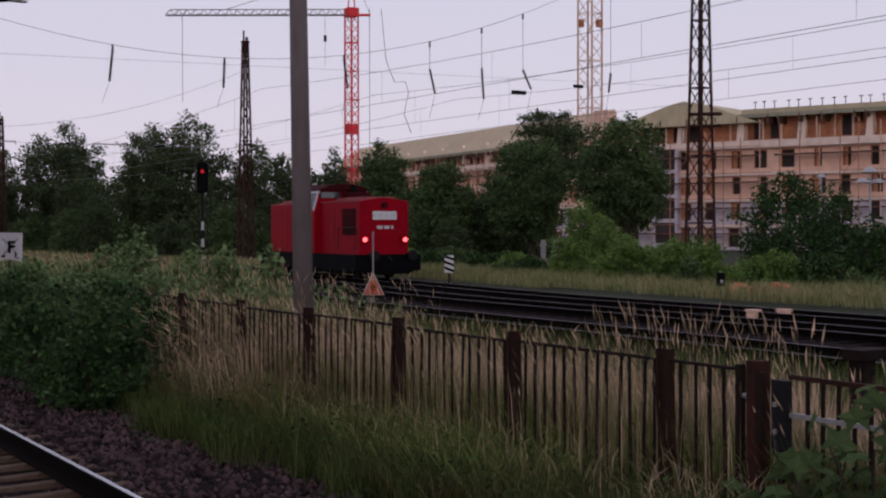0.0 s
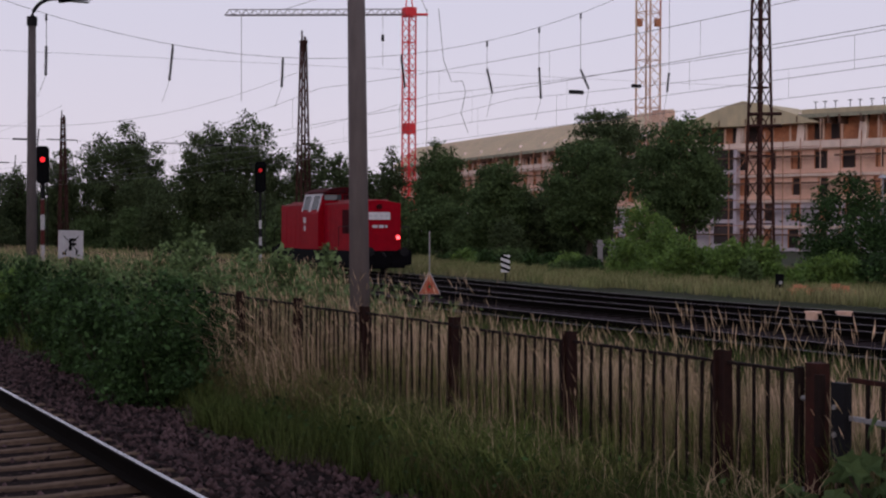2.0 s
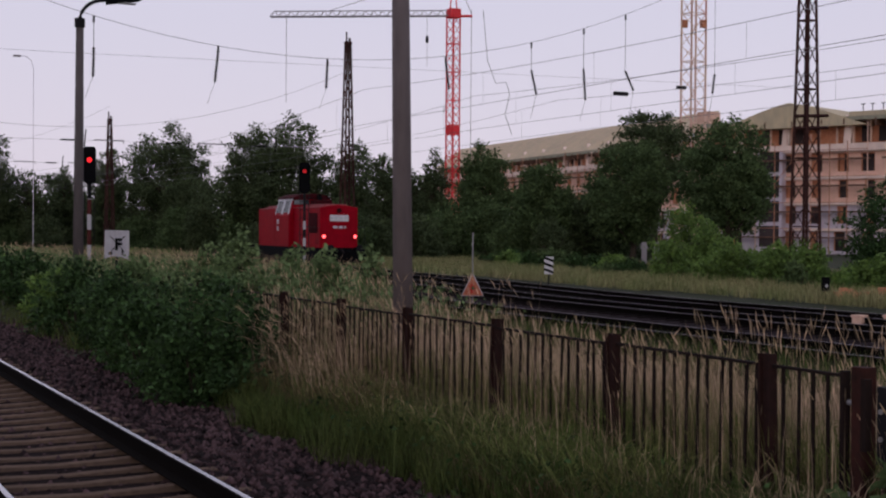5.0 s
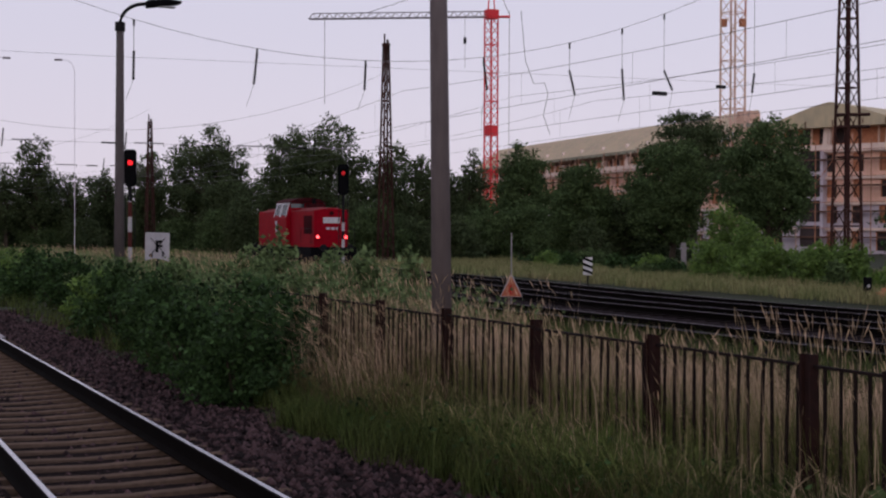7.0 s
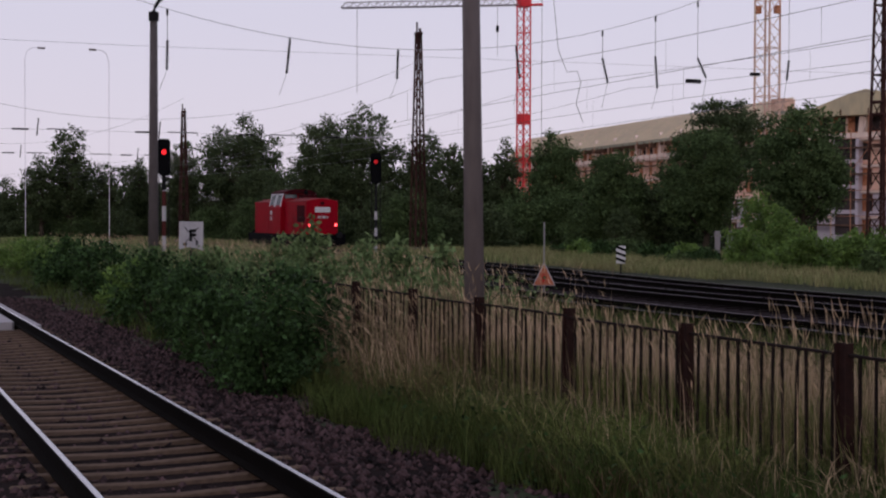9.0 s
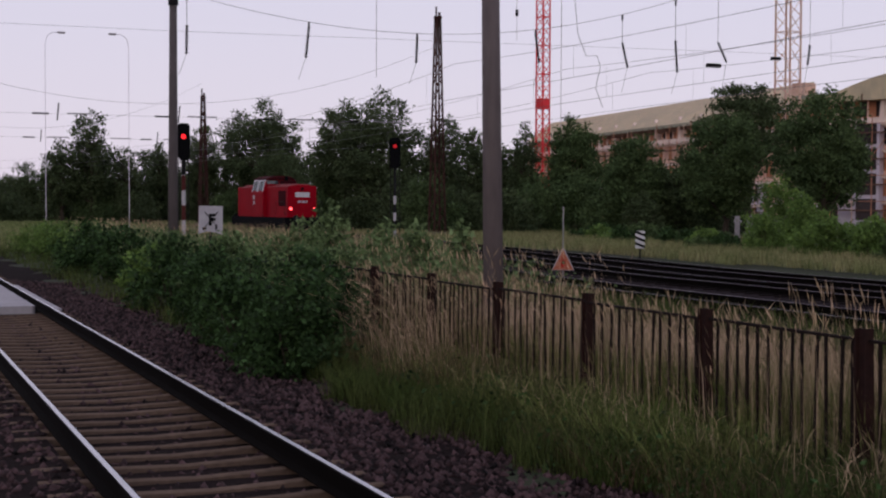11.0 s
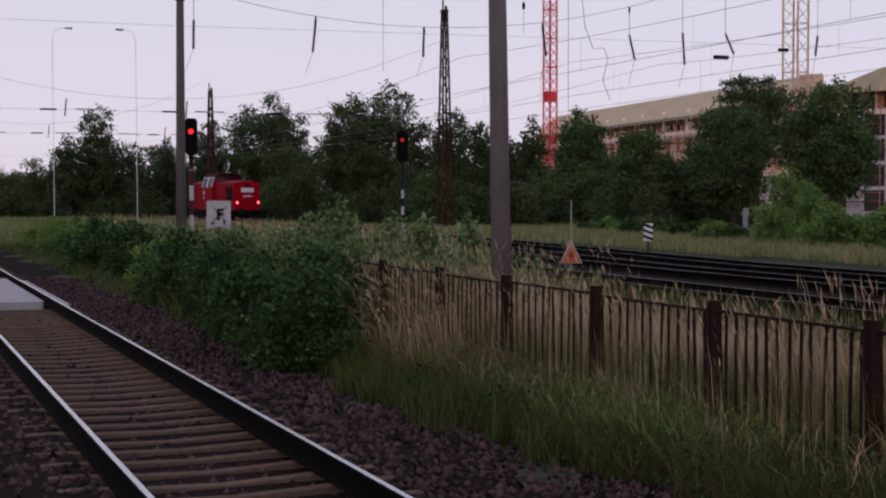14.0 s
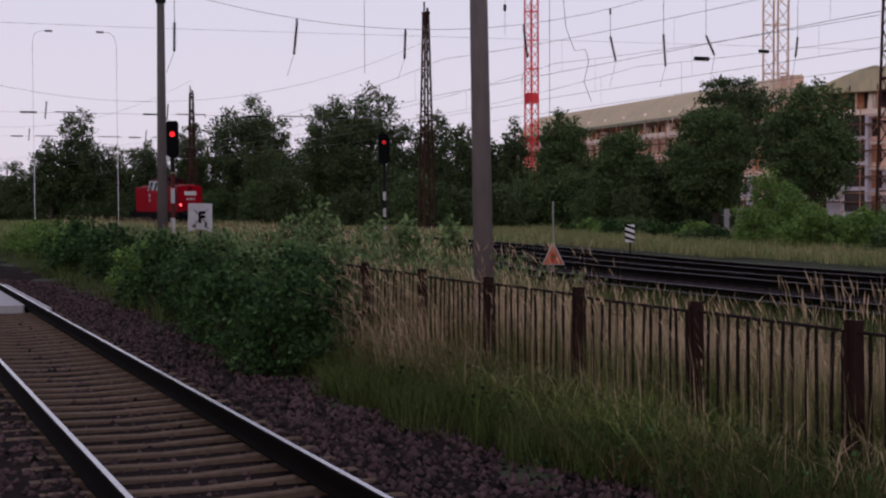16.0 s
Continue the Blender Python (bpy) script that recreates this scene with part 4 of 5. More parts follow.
            part("registration_insulator", Build().rod((x - 1.6, y, low - 0.8), (x - 0.6, y, low - 0.8), 0.055, n=8), M_INSUL, s2)


make_catenary()


def make_cranes():
    # red tower crane
    c = thing("tower_crane", "red lattice tower crane with a long grey jib", "crane")
    x, y = 99.84, 197.2
    legs, brace = [Build() for _ in range(4)], []
    lattice(legs, brace, x, y, 0, 36.0, 1.5, 1.5, 1.5, 0.2, 0.11, 20)
    for b in legs:
        part("leg", b, M_CRANERED, c)
    for q in brace:
        part("brace", q, M_CRANERED, c)
    part("climbing_collar", Build().box(x - 0.85, x + 0.85, y - 0.85, y + 0.85, 17.0, 18.6), M_CRANERED, c, "solid red collar")
    part("slewing_unit", Build().box(x - 0.9, x + 0.9, y - 0.9, y + 0.9, 35.6, 37.0), M_CRANERED, c)
    apex = Build()
    for dx in (-0.6, 0.6):
        apex.bar((x + dx, y, 37), (x, y, 43), 0.16)
    part("apex", apex, M_CRANERED, c)
    d = Vector((75.2 - x, 211.8 - y, 0)).normalized()
    jib, ties = Build(), Build()
    o = Vector((x, y, 35.9))
    s = Vector((-d.y, d.x, 0))
    L = 29.5
    for k in range(22):
        a, b = o + d * (L * k / 22), o + d * (L * (k + 1) / 22)
        up = Vector((0, 0, 0.9))
        for q in (-0.5, 0.5):
            jib.bar(a + s * q, b + s * q, 0.12)
            jib.bar(a + s * q, (a + b) / 2 + up, 0.07)
            jib.bar((a + b) / 2 + up, b + s * q, 0.07)
        if k < 21:
            jib.bar((a + b) / 2 + up, (a + b) / 2 + up + d * (L / 22), 0.12)
    part("jib", jib, M_CRANEGREY, c, "grey lattice jib")
    ties.path([o + d * 20 + Vector((0, 0, 0.9)), Vector((x, y, 43))], 0.05).path([o - d * 3, Vector((x, y, 43))], 0.05)
    part("tie_rods", ties, M_CRANEGREY, c)
    cj = Build().bar(o, o - d * 3, 0.3)
    part("counter_jib", cj, M_CRANERED, c)
    part("hook_rope", Build().rod(o + d * 4.2, o + d * 4.2 - Vector((0, 0, 8)), 0.04, n=5), M_CRANEGREY, c)
    part("jib_rope", Build().rod(o + d * 26.9, o + d * 26.9 - Vector((0, 0, 13.7)), 0.05, n=5), M_CRANEGREY, c)
    part("hook_block", Build().rod(o + d * 4.2 - Vector((0, 0, 3.2)), o + d * 4.2 - Vector((0, 0, 4.2)), 0.25, n=8), M_BLACK, c)
    part("load_rope", Build().rod((x + 2.6, y - 1.2, 37), (x + 2.6, y - 1.2, 12), 0.05, n=5), M_CRANEGREY, c)
    part("base", Build().box(x - 2, x + 2, y - 2, y + 2, -0.5, 1), M_POLE, c)
    # faded crane tower nearer the building site
    c = thing("tower_crane", "faded pink lattice crane tower beside the building", "crane")
    x, y = 78.23, 105.07
    legs, brace = [Build() for _ in range(4)], []
    lattice(legs, brace, x, y, 0, 34, 1.6, 1.6, 1.5, 0.17, 0.06, 18)
    for b in legs:
        part("leg", b, M_CRANEPALE, c)
    for q in brace:
        part("brace", q, M_CRANEPALE, c)
    for dx in (-0.75, 0.75):
        part("platform", Build().box(x + dx - 0.24, x + dx + 0.24, y - dx * 0.6 - 0.24, y - dx * 0.6 + 0.24, 20.9, 21.6), M_WOOD, c, "rusty tower platform")
    part("base", Build().box(x - 1.6, x + 1.6, y - 1.6, y + 1.6, -0.6, 1), M_POLE, c)


make_cranes()


# ---- the building site ----
def make_wing(label, left, right, floors, bay, roof_kind, z_attic, z_roof):
    """A shell under construction: facade from left to right as seen from the line, storeys of floors heights."""
    a, b = Vector((*left, 0)), Vector((*right, 0))
    L = (b - a).length
    d = (b - a).normalized()
    m = Matrix.Translation(a) @ Matrix(((d.x, -d.y, 0, 0), (d.y, d.x, 0, 0), (0, 0, 1, 0), (0, 0, 0, 1)))
    w = thing("apartment_building", label, "building", at=m)
    rng = random.Random(int(L * 10))
    n = int(L / bay)
    for k, (z0, z1) in enumerate(zip(floors, floors[1:])):
        material = M_PLASTERW if z1 < 5.5 else M_PLASTER
        wall = Build()
        s0, s1 = z0 + 0.55, z1 - 0.3
        wall.box(0, L, 0, 0.35, z0, s0)
        wall.box(0, L, 0, 0.35, s1, z1)
        opens = []
        x = 0.0
        for i in range(n):
            ww = bay * rng.choice((0.3, 0.42, 0.36, 0.5))
            c = (i + 0.5) * bay + rng.uniform(-0.2, 0.2)
            wall.box(x, c - ww / 2, 0, 0.35, s0, s1)
            opens.append((c - ww / 2, c + ww / 2))
            x = c + ww / 2
        wall.box(x, L, 0, 0.35, s0, s1)
        st = part("wall", wall, material, w, "raw storey wall with unglazed openings")
        for x0, x1 in opens:
            tall = rng.random() < 0.5
            # Dark sheet set in the opening stands for the shade indoors.
            win = part("window", Build().box(x0, x1, 0.22, 0.26, s0 if not tall else s0, s1), M_OPENING, w, "dark sheet painted as the shade in an unglazed opening")
            fr = Build()
            for xx in (x0, x1 - 0.09):
                fr.box(xx, xx + 0.09, 0.1, 0.2, s0, s1)
            fr.box(x0 + 0.09, x1 - 0.09, 0.1, 0.2, s1 - 0.09, s1)
            if rng.random() < 0.5:
                part("board", Build().box(x0 + 0.2, x1 - (x1 - x0) * rng.uniform(0.2, 0.5), 0.12, 0.2, s0, s1 - 0.1), M_WOOD, win, "orange shuttering board")
            part("window_frame", fr, M_WOOD, win)
        part("floor_slab", Build().box(-0.3, L + 0.3, -0.35, 0.0, z1 - 0.22, z1 + 0.06), M_SLABBAND, w, "pale projecting slab edge")
    top = floors[-1]
    part("cornice", Build().box(-0.4, L + 0.4, -0.7, 0.0, top - 0.1, top + 0.65), M_SLABBAND, w, "broad pale cornice band")
    attic = Build().box(0, L, 1.4, 1.6, top + 0.65, z_attic)
    part("attic_wall", attic, M_WOOD, w, "reddish timber attic wall")
    for i in range(int(L / 1.9)):
        x = 0.6 + i * 1.9 + rng.uniform(-0.2, 0.2)
        part("post", Build().box(x, x + 0.16, 0.2, 0.36, top + 0.6, z_attic), M_PALEWOOD, w)
        if rng.random() < 0.55:
            # Dark sheet on the attic wall paints an opening's shade.
            part("opening", Build().box(x + 0.4, x + 1.4, 1.34, 1.38, top + 0.9, z_attic - 0.5), M_OPENING, w, "dark sheet painted as the shade in an attic opening")
    for i in range(int(L / 7)):
        x = 3 + i * 7 + rng.uniform(-1, 1)
        part("dormer_rib", Build().extrude_y([(0, 0), (0.8, 0), (0.95, 1.2), (0.8, 2.4), (0.3, 3.0), (0.2, 2.0)], 0.0, 0.5).moved(pose(x, 0.2, top + 0.6)), M_SLABBAND, w, "pale curved dormer cheek")
    if roof_kind == "boards":
        rf = Build().extrude_y([(0, 0), (L, 0), (L, 0.2), (0, 0.2)], 0, 0)
        v = [(0, -0.5, z_attic - 0.2), (L, -0.5, z_attic - 0.2), (L, 4.2, z_roof), (0, 4.2, z_roof), (0, -0.5, z_attic), (L, -0.5, z_attic), (L, 4.2, z_roof + 0.2), (0, 4.2, z_roof + 0.2), ]
        rf = Build().add(v, [(0, 3, 2, 1), (4, 5, 6, 7), (0, 1, 5, 4), (2, 3, 7, 6), (1, 2, 6, 5), (3, 0, 4, 7)])
        part("roof", rf, M_ROOF, w, "bare board roof slope")
        for i in range(int(L / 0.9)):
            x = 0.3 + i * 0.9
            part("batten", Build().add([(x, -0.55, z_attic + 0.02), (x + 0.12, -0.55, z_attic + 0.02), (x + 0.12, 4.2, z_roof + 0.25), (x, 4.2, z_roof + 0.25), (x, -0.55, z_attic - 0.3), (x + 0.12, -0.55, z_attic - 0.3)], [(0, 1, 2, 3), (4, 5, 1, 0)]), M_PALEWOOD, w)
    else:
        n = 12
        x0, x1, h = 3.0, 18.5, z_roof - z_attic + 0.9
        ring = [(x0 - 2.5, z_attic - 0.9)] + [(x0 + (x1 - x0) * i / n, z_attic - 0.6 + h * (1 - abs(2 * i / n - 1) ** 1.25)) for i in range(n + 1)] + [(x1 + 1.0, z_attic - 0.9)]
        part("gable_roof", Build().extrude_y(list(reversed(ring))[::-1], -0.6, 9), M_ROOF, w, "low curved board roof")
        part("roof", Build().box(x1 - 1.0, L + 0.3, -0.5, 9, z_attic - 0.15, z_attic + 0.45), M_ROOF, w, "flat roof edge")
        for i in range(int((L - x1) / 1.25)):
            x = x1 + i * 1.25 + rng.uniform(-0.2, 0.2)
            p = Build().rod((x, 0.2, z_attic + 0.4), (x, 0.2, z_attic + 1.25), 0.045, n=5).rod((x - 0.22, 0.2, z_attic + 1.2), (x + 0.22, 0.2, z_attic + 1.2), 0.05, n=5)
            part("guard_post", p, M_RUST, w, "roof-edge guard post")
    # scaffold before the facade: standards, decks, guard rails and braces
    for i in range(int(L / 2.1)):
        x = 1.0 + i * 2.1 + rng.uniform(-0.15, 0.15)
        part("scaffold_pole", Build().rod((x, -1.15, -0.5), (x, -1.15, top + rng.uniform(0.8, 3.0)), 0.055, n=5), M_TUBE if i % 3 else M_PALEWOOD, w)
        if rng.random() < 0.16:
            z = rng.choice(floors[1:-1])
            part("scaffold_brace", Build().rod((x, -1.2, z - 0.7), (x + 2.1, -1.2, z + 1.8), 0.04, n=4), M_TUBE, w)
    for z in floors[1:]:
        x = 0.5
        while x < L - 3:
            run = rng.uniform(6, 14)
            x1 = min(x + run, L - 0.4)
            part("scaffold_deck", Build().box(x, x1, -1.15, -0.5, z - 0.98, z - 0.82), M_DECK, w, "dark weathered deck boards")
            if rng.random() < 0.6:
                part("guard_rail", Build().rod((x, -1.18, z + 0.05), (x1, -1.18, z + 0.05), 0.035, n=4), M_TUBE, w)
            x = x1 + rng.choice((0.0, 0.0, 1.5))
    # rafter ends and hooks under the eaves
    for i in range(int(L / 2.3)):
        x = 1.3 + i * 2.3 + rng.uniform(-0.7, 0.7)
        part("rafter_end", Build().box(x, x + 0.14, -0.62, 1.3, z_attic - 0.75 - rng.uniform(0, 0.4), z_attic - 0.22), M_DECK, w)
    part("fascia", Build().box(0, L, -0.56, -0.5, z_attic - 0.42, z_attic - 0.02), M_FASCIA, w, "grey-green eaves board")
    # Solid dark block paints the shade inside the shell.
    part("core", Build().box(0.1, L - 0.1, 0.4, 11, -0.5, floors[-1]), M_OPENING, w, "solid dark core painted as the unlit interior")
    return w


make_wing("building shell with board roof and raw pink walls", (106.6, 216.0), (95.9, 130.0), (-0.4, 1.9, 4.6, 7.3, 9.9), 3.3, "boards", 12.5, 15.75)
wing = make_wing("building shell with curved roof and raw pink walls", (93.4, 123.5), (111.2, 74.5), (-0.5, 2.3, 4.95, 7.6, 10.3), 3.0, "curved", 13.7, 15.1)
part("stair_tower", Build().box(7.3, 10.2, -0.9, 0.0, -0.5, 10.4), M_PLASTERW, wing, "white stair bay")
for z in (0.4, 3.0, 5.6, 8.2):
    part("stair_window", Build().box(7.6, 9.9, -0.96, -0.9, z, z + 2.2), M_OPENING, wing, "dark glazed stair window")
part("lift_shaft", Build().box(-2.2, -0.4, 2, 4, 0, 15.3), M_PALEWOOD, wing, "pale board-clad shaft")

# twin-headed path lamps before the building
def make_path_lamp(x, y, h, both):
    lp = thing("path_lamp", "white mushroom-headed path lamp before the building site", "lamp", group="path lamps")
    part("post", Build().rod((x, y, -0.5), (x, y, h), 0.06, n=8), M_LAMPGREY, lp)
    for dx in ((-0.5, 0.5) if both else (0.0,)):
        hd = part("shade", Build().rod((x + dx, y, h - 0.5 if both else h), (x + dx, y, h - 0.3 if both else h + 0.2), 0.38, 0.15, n=14), M_LAMPGREY, lp, "white shade")
        part("arm", Build().rod((x, y, h - 0.55), (x + dx + 0.01, y, h - 0.5), 0.03, n=6), M_LAMPGREY, lp)
    part("top_shade", Build().rod((x, y, h), (x, y, h + 0.25), 0.4, 0.15, n=14), M_LAMPGREY, lp)


def make_far_lamp(x, y, top, side):
    lp = thing("street_lamp", "thin pale curved street lamp far beyond the line", "lamp", group="far street lamps")
    pts = [(x, y, -0.4), (x, y, top - 0.8), (x + side * 0.15, y, top - 0.25), (x + side * 0.5, y, top), (x + side * 0.9, y, top)]
    part("post", Build().path(pts, 0.02), M_FAINT, lp)
    part("lamp_head", Build().box(x + side * 1.1 - 0.25, x + side * 1.1 + 0.25, y - 0.1, y + 0.1, top - 0.06, top + 0.06, 0.04), M_CRANEGREY, lp)


make_far_lamp(11.7, 98.7, 13.7, 1)
make_far_lamp(17.0, 96.5, 13.5, -1)


def make_heap(x, y, r, h, seed):
    rng = np.random.default_rng(seed)
    b = Build()
    for k in range(40):
        a, q = rng.uniform(0, 6.28), rng.random() ** 0.6
        s = rng.uniform(0.06, 0.14)
        px, py, pz = x + r * q * math.cos(a), y + r * q * math.sin(a), -0.4 + h * (1 - q * q) * rng.uniform(0.5, 1)
        b.add([(px + s * rng.uniform(0.6, 1) * i, py + s * rng.uniform(0.6, 1) * j, pz + s * k2) for i in (-1, 1) for j in (-1, 1) for k2 in (-1, 1)],
              [(0, 1, 3, 2), (4, 6, 7, 5), (0, 4, 5, 1), (2, 3, 7, 6), (0, 2, 6, 4), (1, 5, 7, 3)])
    part("rubble", b, M_WOOD, thing("rubble_heap", "small heap of orange-brown rubble beside the tracks", "rubble", group="rubble heaps"))


make_heap(33.8, 36.6, 0.8, 0.4, 1)
make_heap(35.4, 36.5, 0.9, 0.45, 2)
make_path_lamp(51.2, 46.5, 4.7, True)
make_path_lamp(78.9, 76.5, 5.9, False)


# ---- trees and bushes ----
def crown_clumps(rng, half, z0, z1, cover, size, lobed, flat=0.75, tiers=0):
    """Clumps (centre, radius) that fill a lobed dome from z0 to z1; tiers lays them in level sprays."""
    tall, mid = (z1 - z0) / 2, (z0 + z1) / 2
    n = max(14, int(cover * half * tall / (size * size)))
    d = rng.normal(size=(n, 3))
    d /= np.linalg.norm(d, axis=1)[:, None]
    heads = rng.normal(size=(9, 3))
    heads /= np.linalg.norm(heads, axis=1)[:, None]
    near = np.max(d @ heads.T, axis=1)
    env = 1 - lobed * (1 - np.clip((near - 0.35) / 0.6, 0, 1))
    q = rng.uniform(0.12, 1.0, n) ** 0.5 * env
    r = size * rng.uniform(0.6, 1.35, n)
    c = d * q[:, None] * np.array([half, half, tall]) * (1 - 0.45 * r / max(half, r.max()))[:, None]
    c[:, 2] += mid
    c[:, :2] *= half / np.percentile(np.hypot(c[:, 0], c[:, 1]) + 0.75 * r, 96)
    c[:, 2] += np.where(c[:, 2] > mid, (c[:, 2] - mid) / tall, 0) * (z1 - np.percentile(c[:, 2] + 0.6 * flat * r, 98))
    if tiers:
        step = (z1 - z0) / tiers
        c[:, 2] = z0 + (np.floor((c[:, 2] - z0) / step) + 0.5) * step + rng.normal(0, 0.3, n) - 0.05 * np.hypot(c[:, 0], c[:, 1])
    return c, r, flat


def clump_leaves(rng, clumps, leaf, dense):
    """Leaf centres spread through the clumps, with the outward direction of each."""
    c, r, flat = clumps
    count = np.maximum(6, (dense * (r / leaf) ** 2).astype(int))
    k = np.repeat(np.arange(len(c)), count)
    d = rng.normal(size=(len(k), 3))
    p = c[k] + np.clip(d, -2.1, 2.1) * r[k][:, None] * np.array([0.5, 0.5, 0.5 * flat])
    return p, d / np.linalg.norm(d, axis=1)[:, None]


def make_tree(x, y, top, half, kind, seed):
    rng = np.random.default_rng(seed)
    z0 = float(ground_z(x, y))
    labels = {"d": "dark green broadleaf tree with an uneven crown", "l": "dense green broadleaf tree with a full crown",
              "c": "dark wide-branched tree standing behind the others"}
    t = thing("tree", labels[kind], "tree", group="trees behind the yard", at=pose(x, y, z0))
    H = top - z0
    tr = Build()
    pts = [Vector((0, 0, -0.3))]
    for k in range(1, 6):
        pts.append(Vector((rng.normal(0, 0.1), rng.normal(0, 0.1), H * 0.8 * k / 5)))
    r0 = 0.03 * H
    for k in range(5):
        tr.rod(pts[k], pts[k + 1], r0 * (1 - k / 5.5), r0 * (1 - (k + 1) / 5.5), n=7, caps=False)
    low = 0.08 if kind == "d" else (0.12 if kind == "l" else 0.4)
    size = (0.3 + 0.1 * half) * (1.0 if kind != "c" else 1.15)
    if kind == "c":
        clumps = crown_clumps(rng, half, low * H, H, 7.5, size, 0.3, 0.5, 6)
    elif kind == "l":
        clumps = crown_clumps(rng, half, low * H, H, 9.0, size, 0.16)
    else:
        clumps = crown_clumps(rng, half, low * H, H, 6.4, size * 0.9, 0.34)
    for k in range(0, len(clumps[0]), max(1, len(clumps[0]) // 30)):
        c = Vector(clumps[0][k])
        s = pts[min(5, max(1, int(c.z / (H * 0.8) * 5) - 1))]
        tr.rod(s, c, r0 * 0.3, r0 * 0.06, n=5, caps=False)
    part("trunk", tr, M_BARK, t)
    leaf = 0.085 + 0.00035 * y
    p, d = clump_leaves(rng, clumps, leaf, 2.3 if kind == "d" else 2.8)
    p[:, 2] = np.maximum(p[:, 2], 0.1)
    me = leaf_mesh("crown", p, leaf, rng, M_LEAFTREE if kind == "l" else M_LEAFDARK, lift=d * 0.3)
    part("crown", me, M_LEAFTREE, t)


TREES = [
    (38.4, 141.9, 11.8, 5.4, "d"), (38.6, 114.7, 10.8, 3.0, "d"), (40.8, 110.7, 11.3, 4.3, "d"), (44.8, 107.0, 9.3, 2.0, "d"), (45.6, 102.3, 7.9, 2.0, "d"),
    (49.3, 100.6, 8.1, 1.6, "d"), (51.5, 96.1, 8.4, 2.4, "l"), (48.2, 81.8, 6.5, 2.3, "l"), (50.0, 73.6, 7.6, 2.9, "l"), (52.4, 66.9, 8.5, 3.2, "l"),
    (68.5, 97.3, 12.2, 4.3, "c"), (50.4, 106.7, 6.8, 1.6, "d"), (51.5, 81.0, 4.9, 2.0, "d"), (15.9, 169.3, 5.0, 4.2, "d"), (19.3, 148.7, 8.2, 2.7, "d"),
    (22.2, 148.3, 11.2, 2.4, "d"), (25.9, 149.8, 7.8, 3.0, "d"), (30.6, 155.0, 8.4, 1.7, "d"), (33.4, 146.2, 10.0, 2.1, "d"), (41.2, 144.2, 10.2, 2.7, "d"),
]
for i, row in enumerate(TREES):
    make_tree(*row, 100 + i)


def make_bush(x, y, top, half, seed, material=None, leaf=0.12, dens=1.0, name="bush", label="rounded green bush before the trees", group="bushes behind the yard"):
    rng = np.random.default_rng(seed)
    z0 = float(ground_z(x, y))
    t = thing(name, label, "bush", group=group, at=pose(x, y, z0))
    H = top - z0
    st = Build()
    clumps = crown_clumps(rng, half, -0.25 * H, H, 5.0 * dens, max(0.12, 0.24 * min(half, H)), 0.3)
    keep = clumps[0][:, 2] > 0.02
    clumps = (clumps[0][keep], clumps[1][keep], clumps[2])
    for k in range(0, len(clumps[0]), max(1, len(clumps[0]) // 12)):
        c = clumps[0][k]
        st.rod((c[0] * 0.15, c[1] * 0.15, -0.2), tuple(c), 0.025, 0.008, n=4, caps=False)
    part("woody_base", st, M_BARK, t)
    p, d = clump_leaves(rng, clumps, leaf, 2.4)
    # upright shoots that break the outline
    m = int(14 + 10 * half)
    a, q = rng.uniform(0, 6.283, m), half * rng.uniform(0, 0.85, m)
    up = H * (0.98 - 0.45 * (q / half) ** 2)
    k = np.repeat(np.arange(m), 12)
    f = rng.uniform(-0.2, 0.14, len(k)) * H
    e = np.stack([q[k] * np.cos(a[k]), q[k] * np.sin(a[k]), up[k] + f], 1) + rng.normal(0, leaf * 0.7, (len(k), 3))
    p, d = np.concatenate([p, e]), np.concatenate([d, rng.normal(size=e.shape) * 0.5])
    p[:, 2] = np.maximum(p[:, 2], 0.02)
    part("foliage", leaf_mesh("foliage", p, leaf, rng, material or M_LEAFBUSH, lift=d * 0.4), M_LEAFBUSH, t)


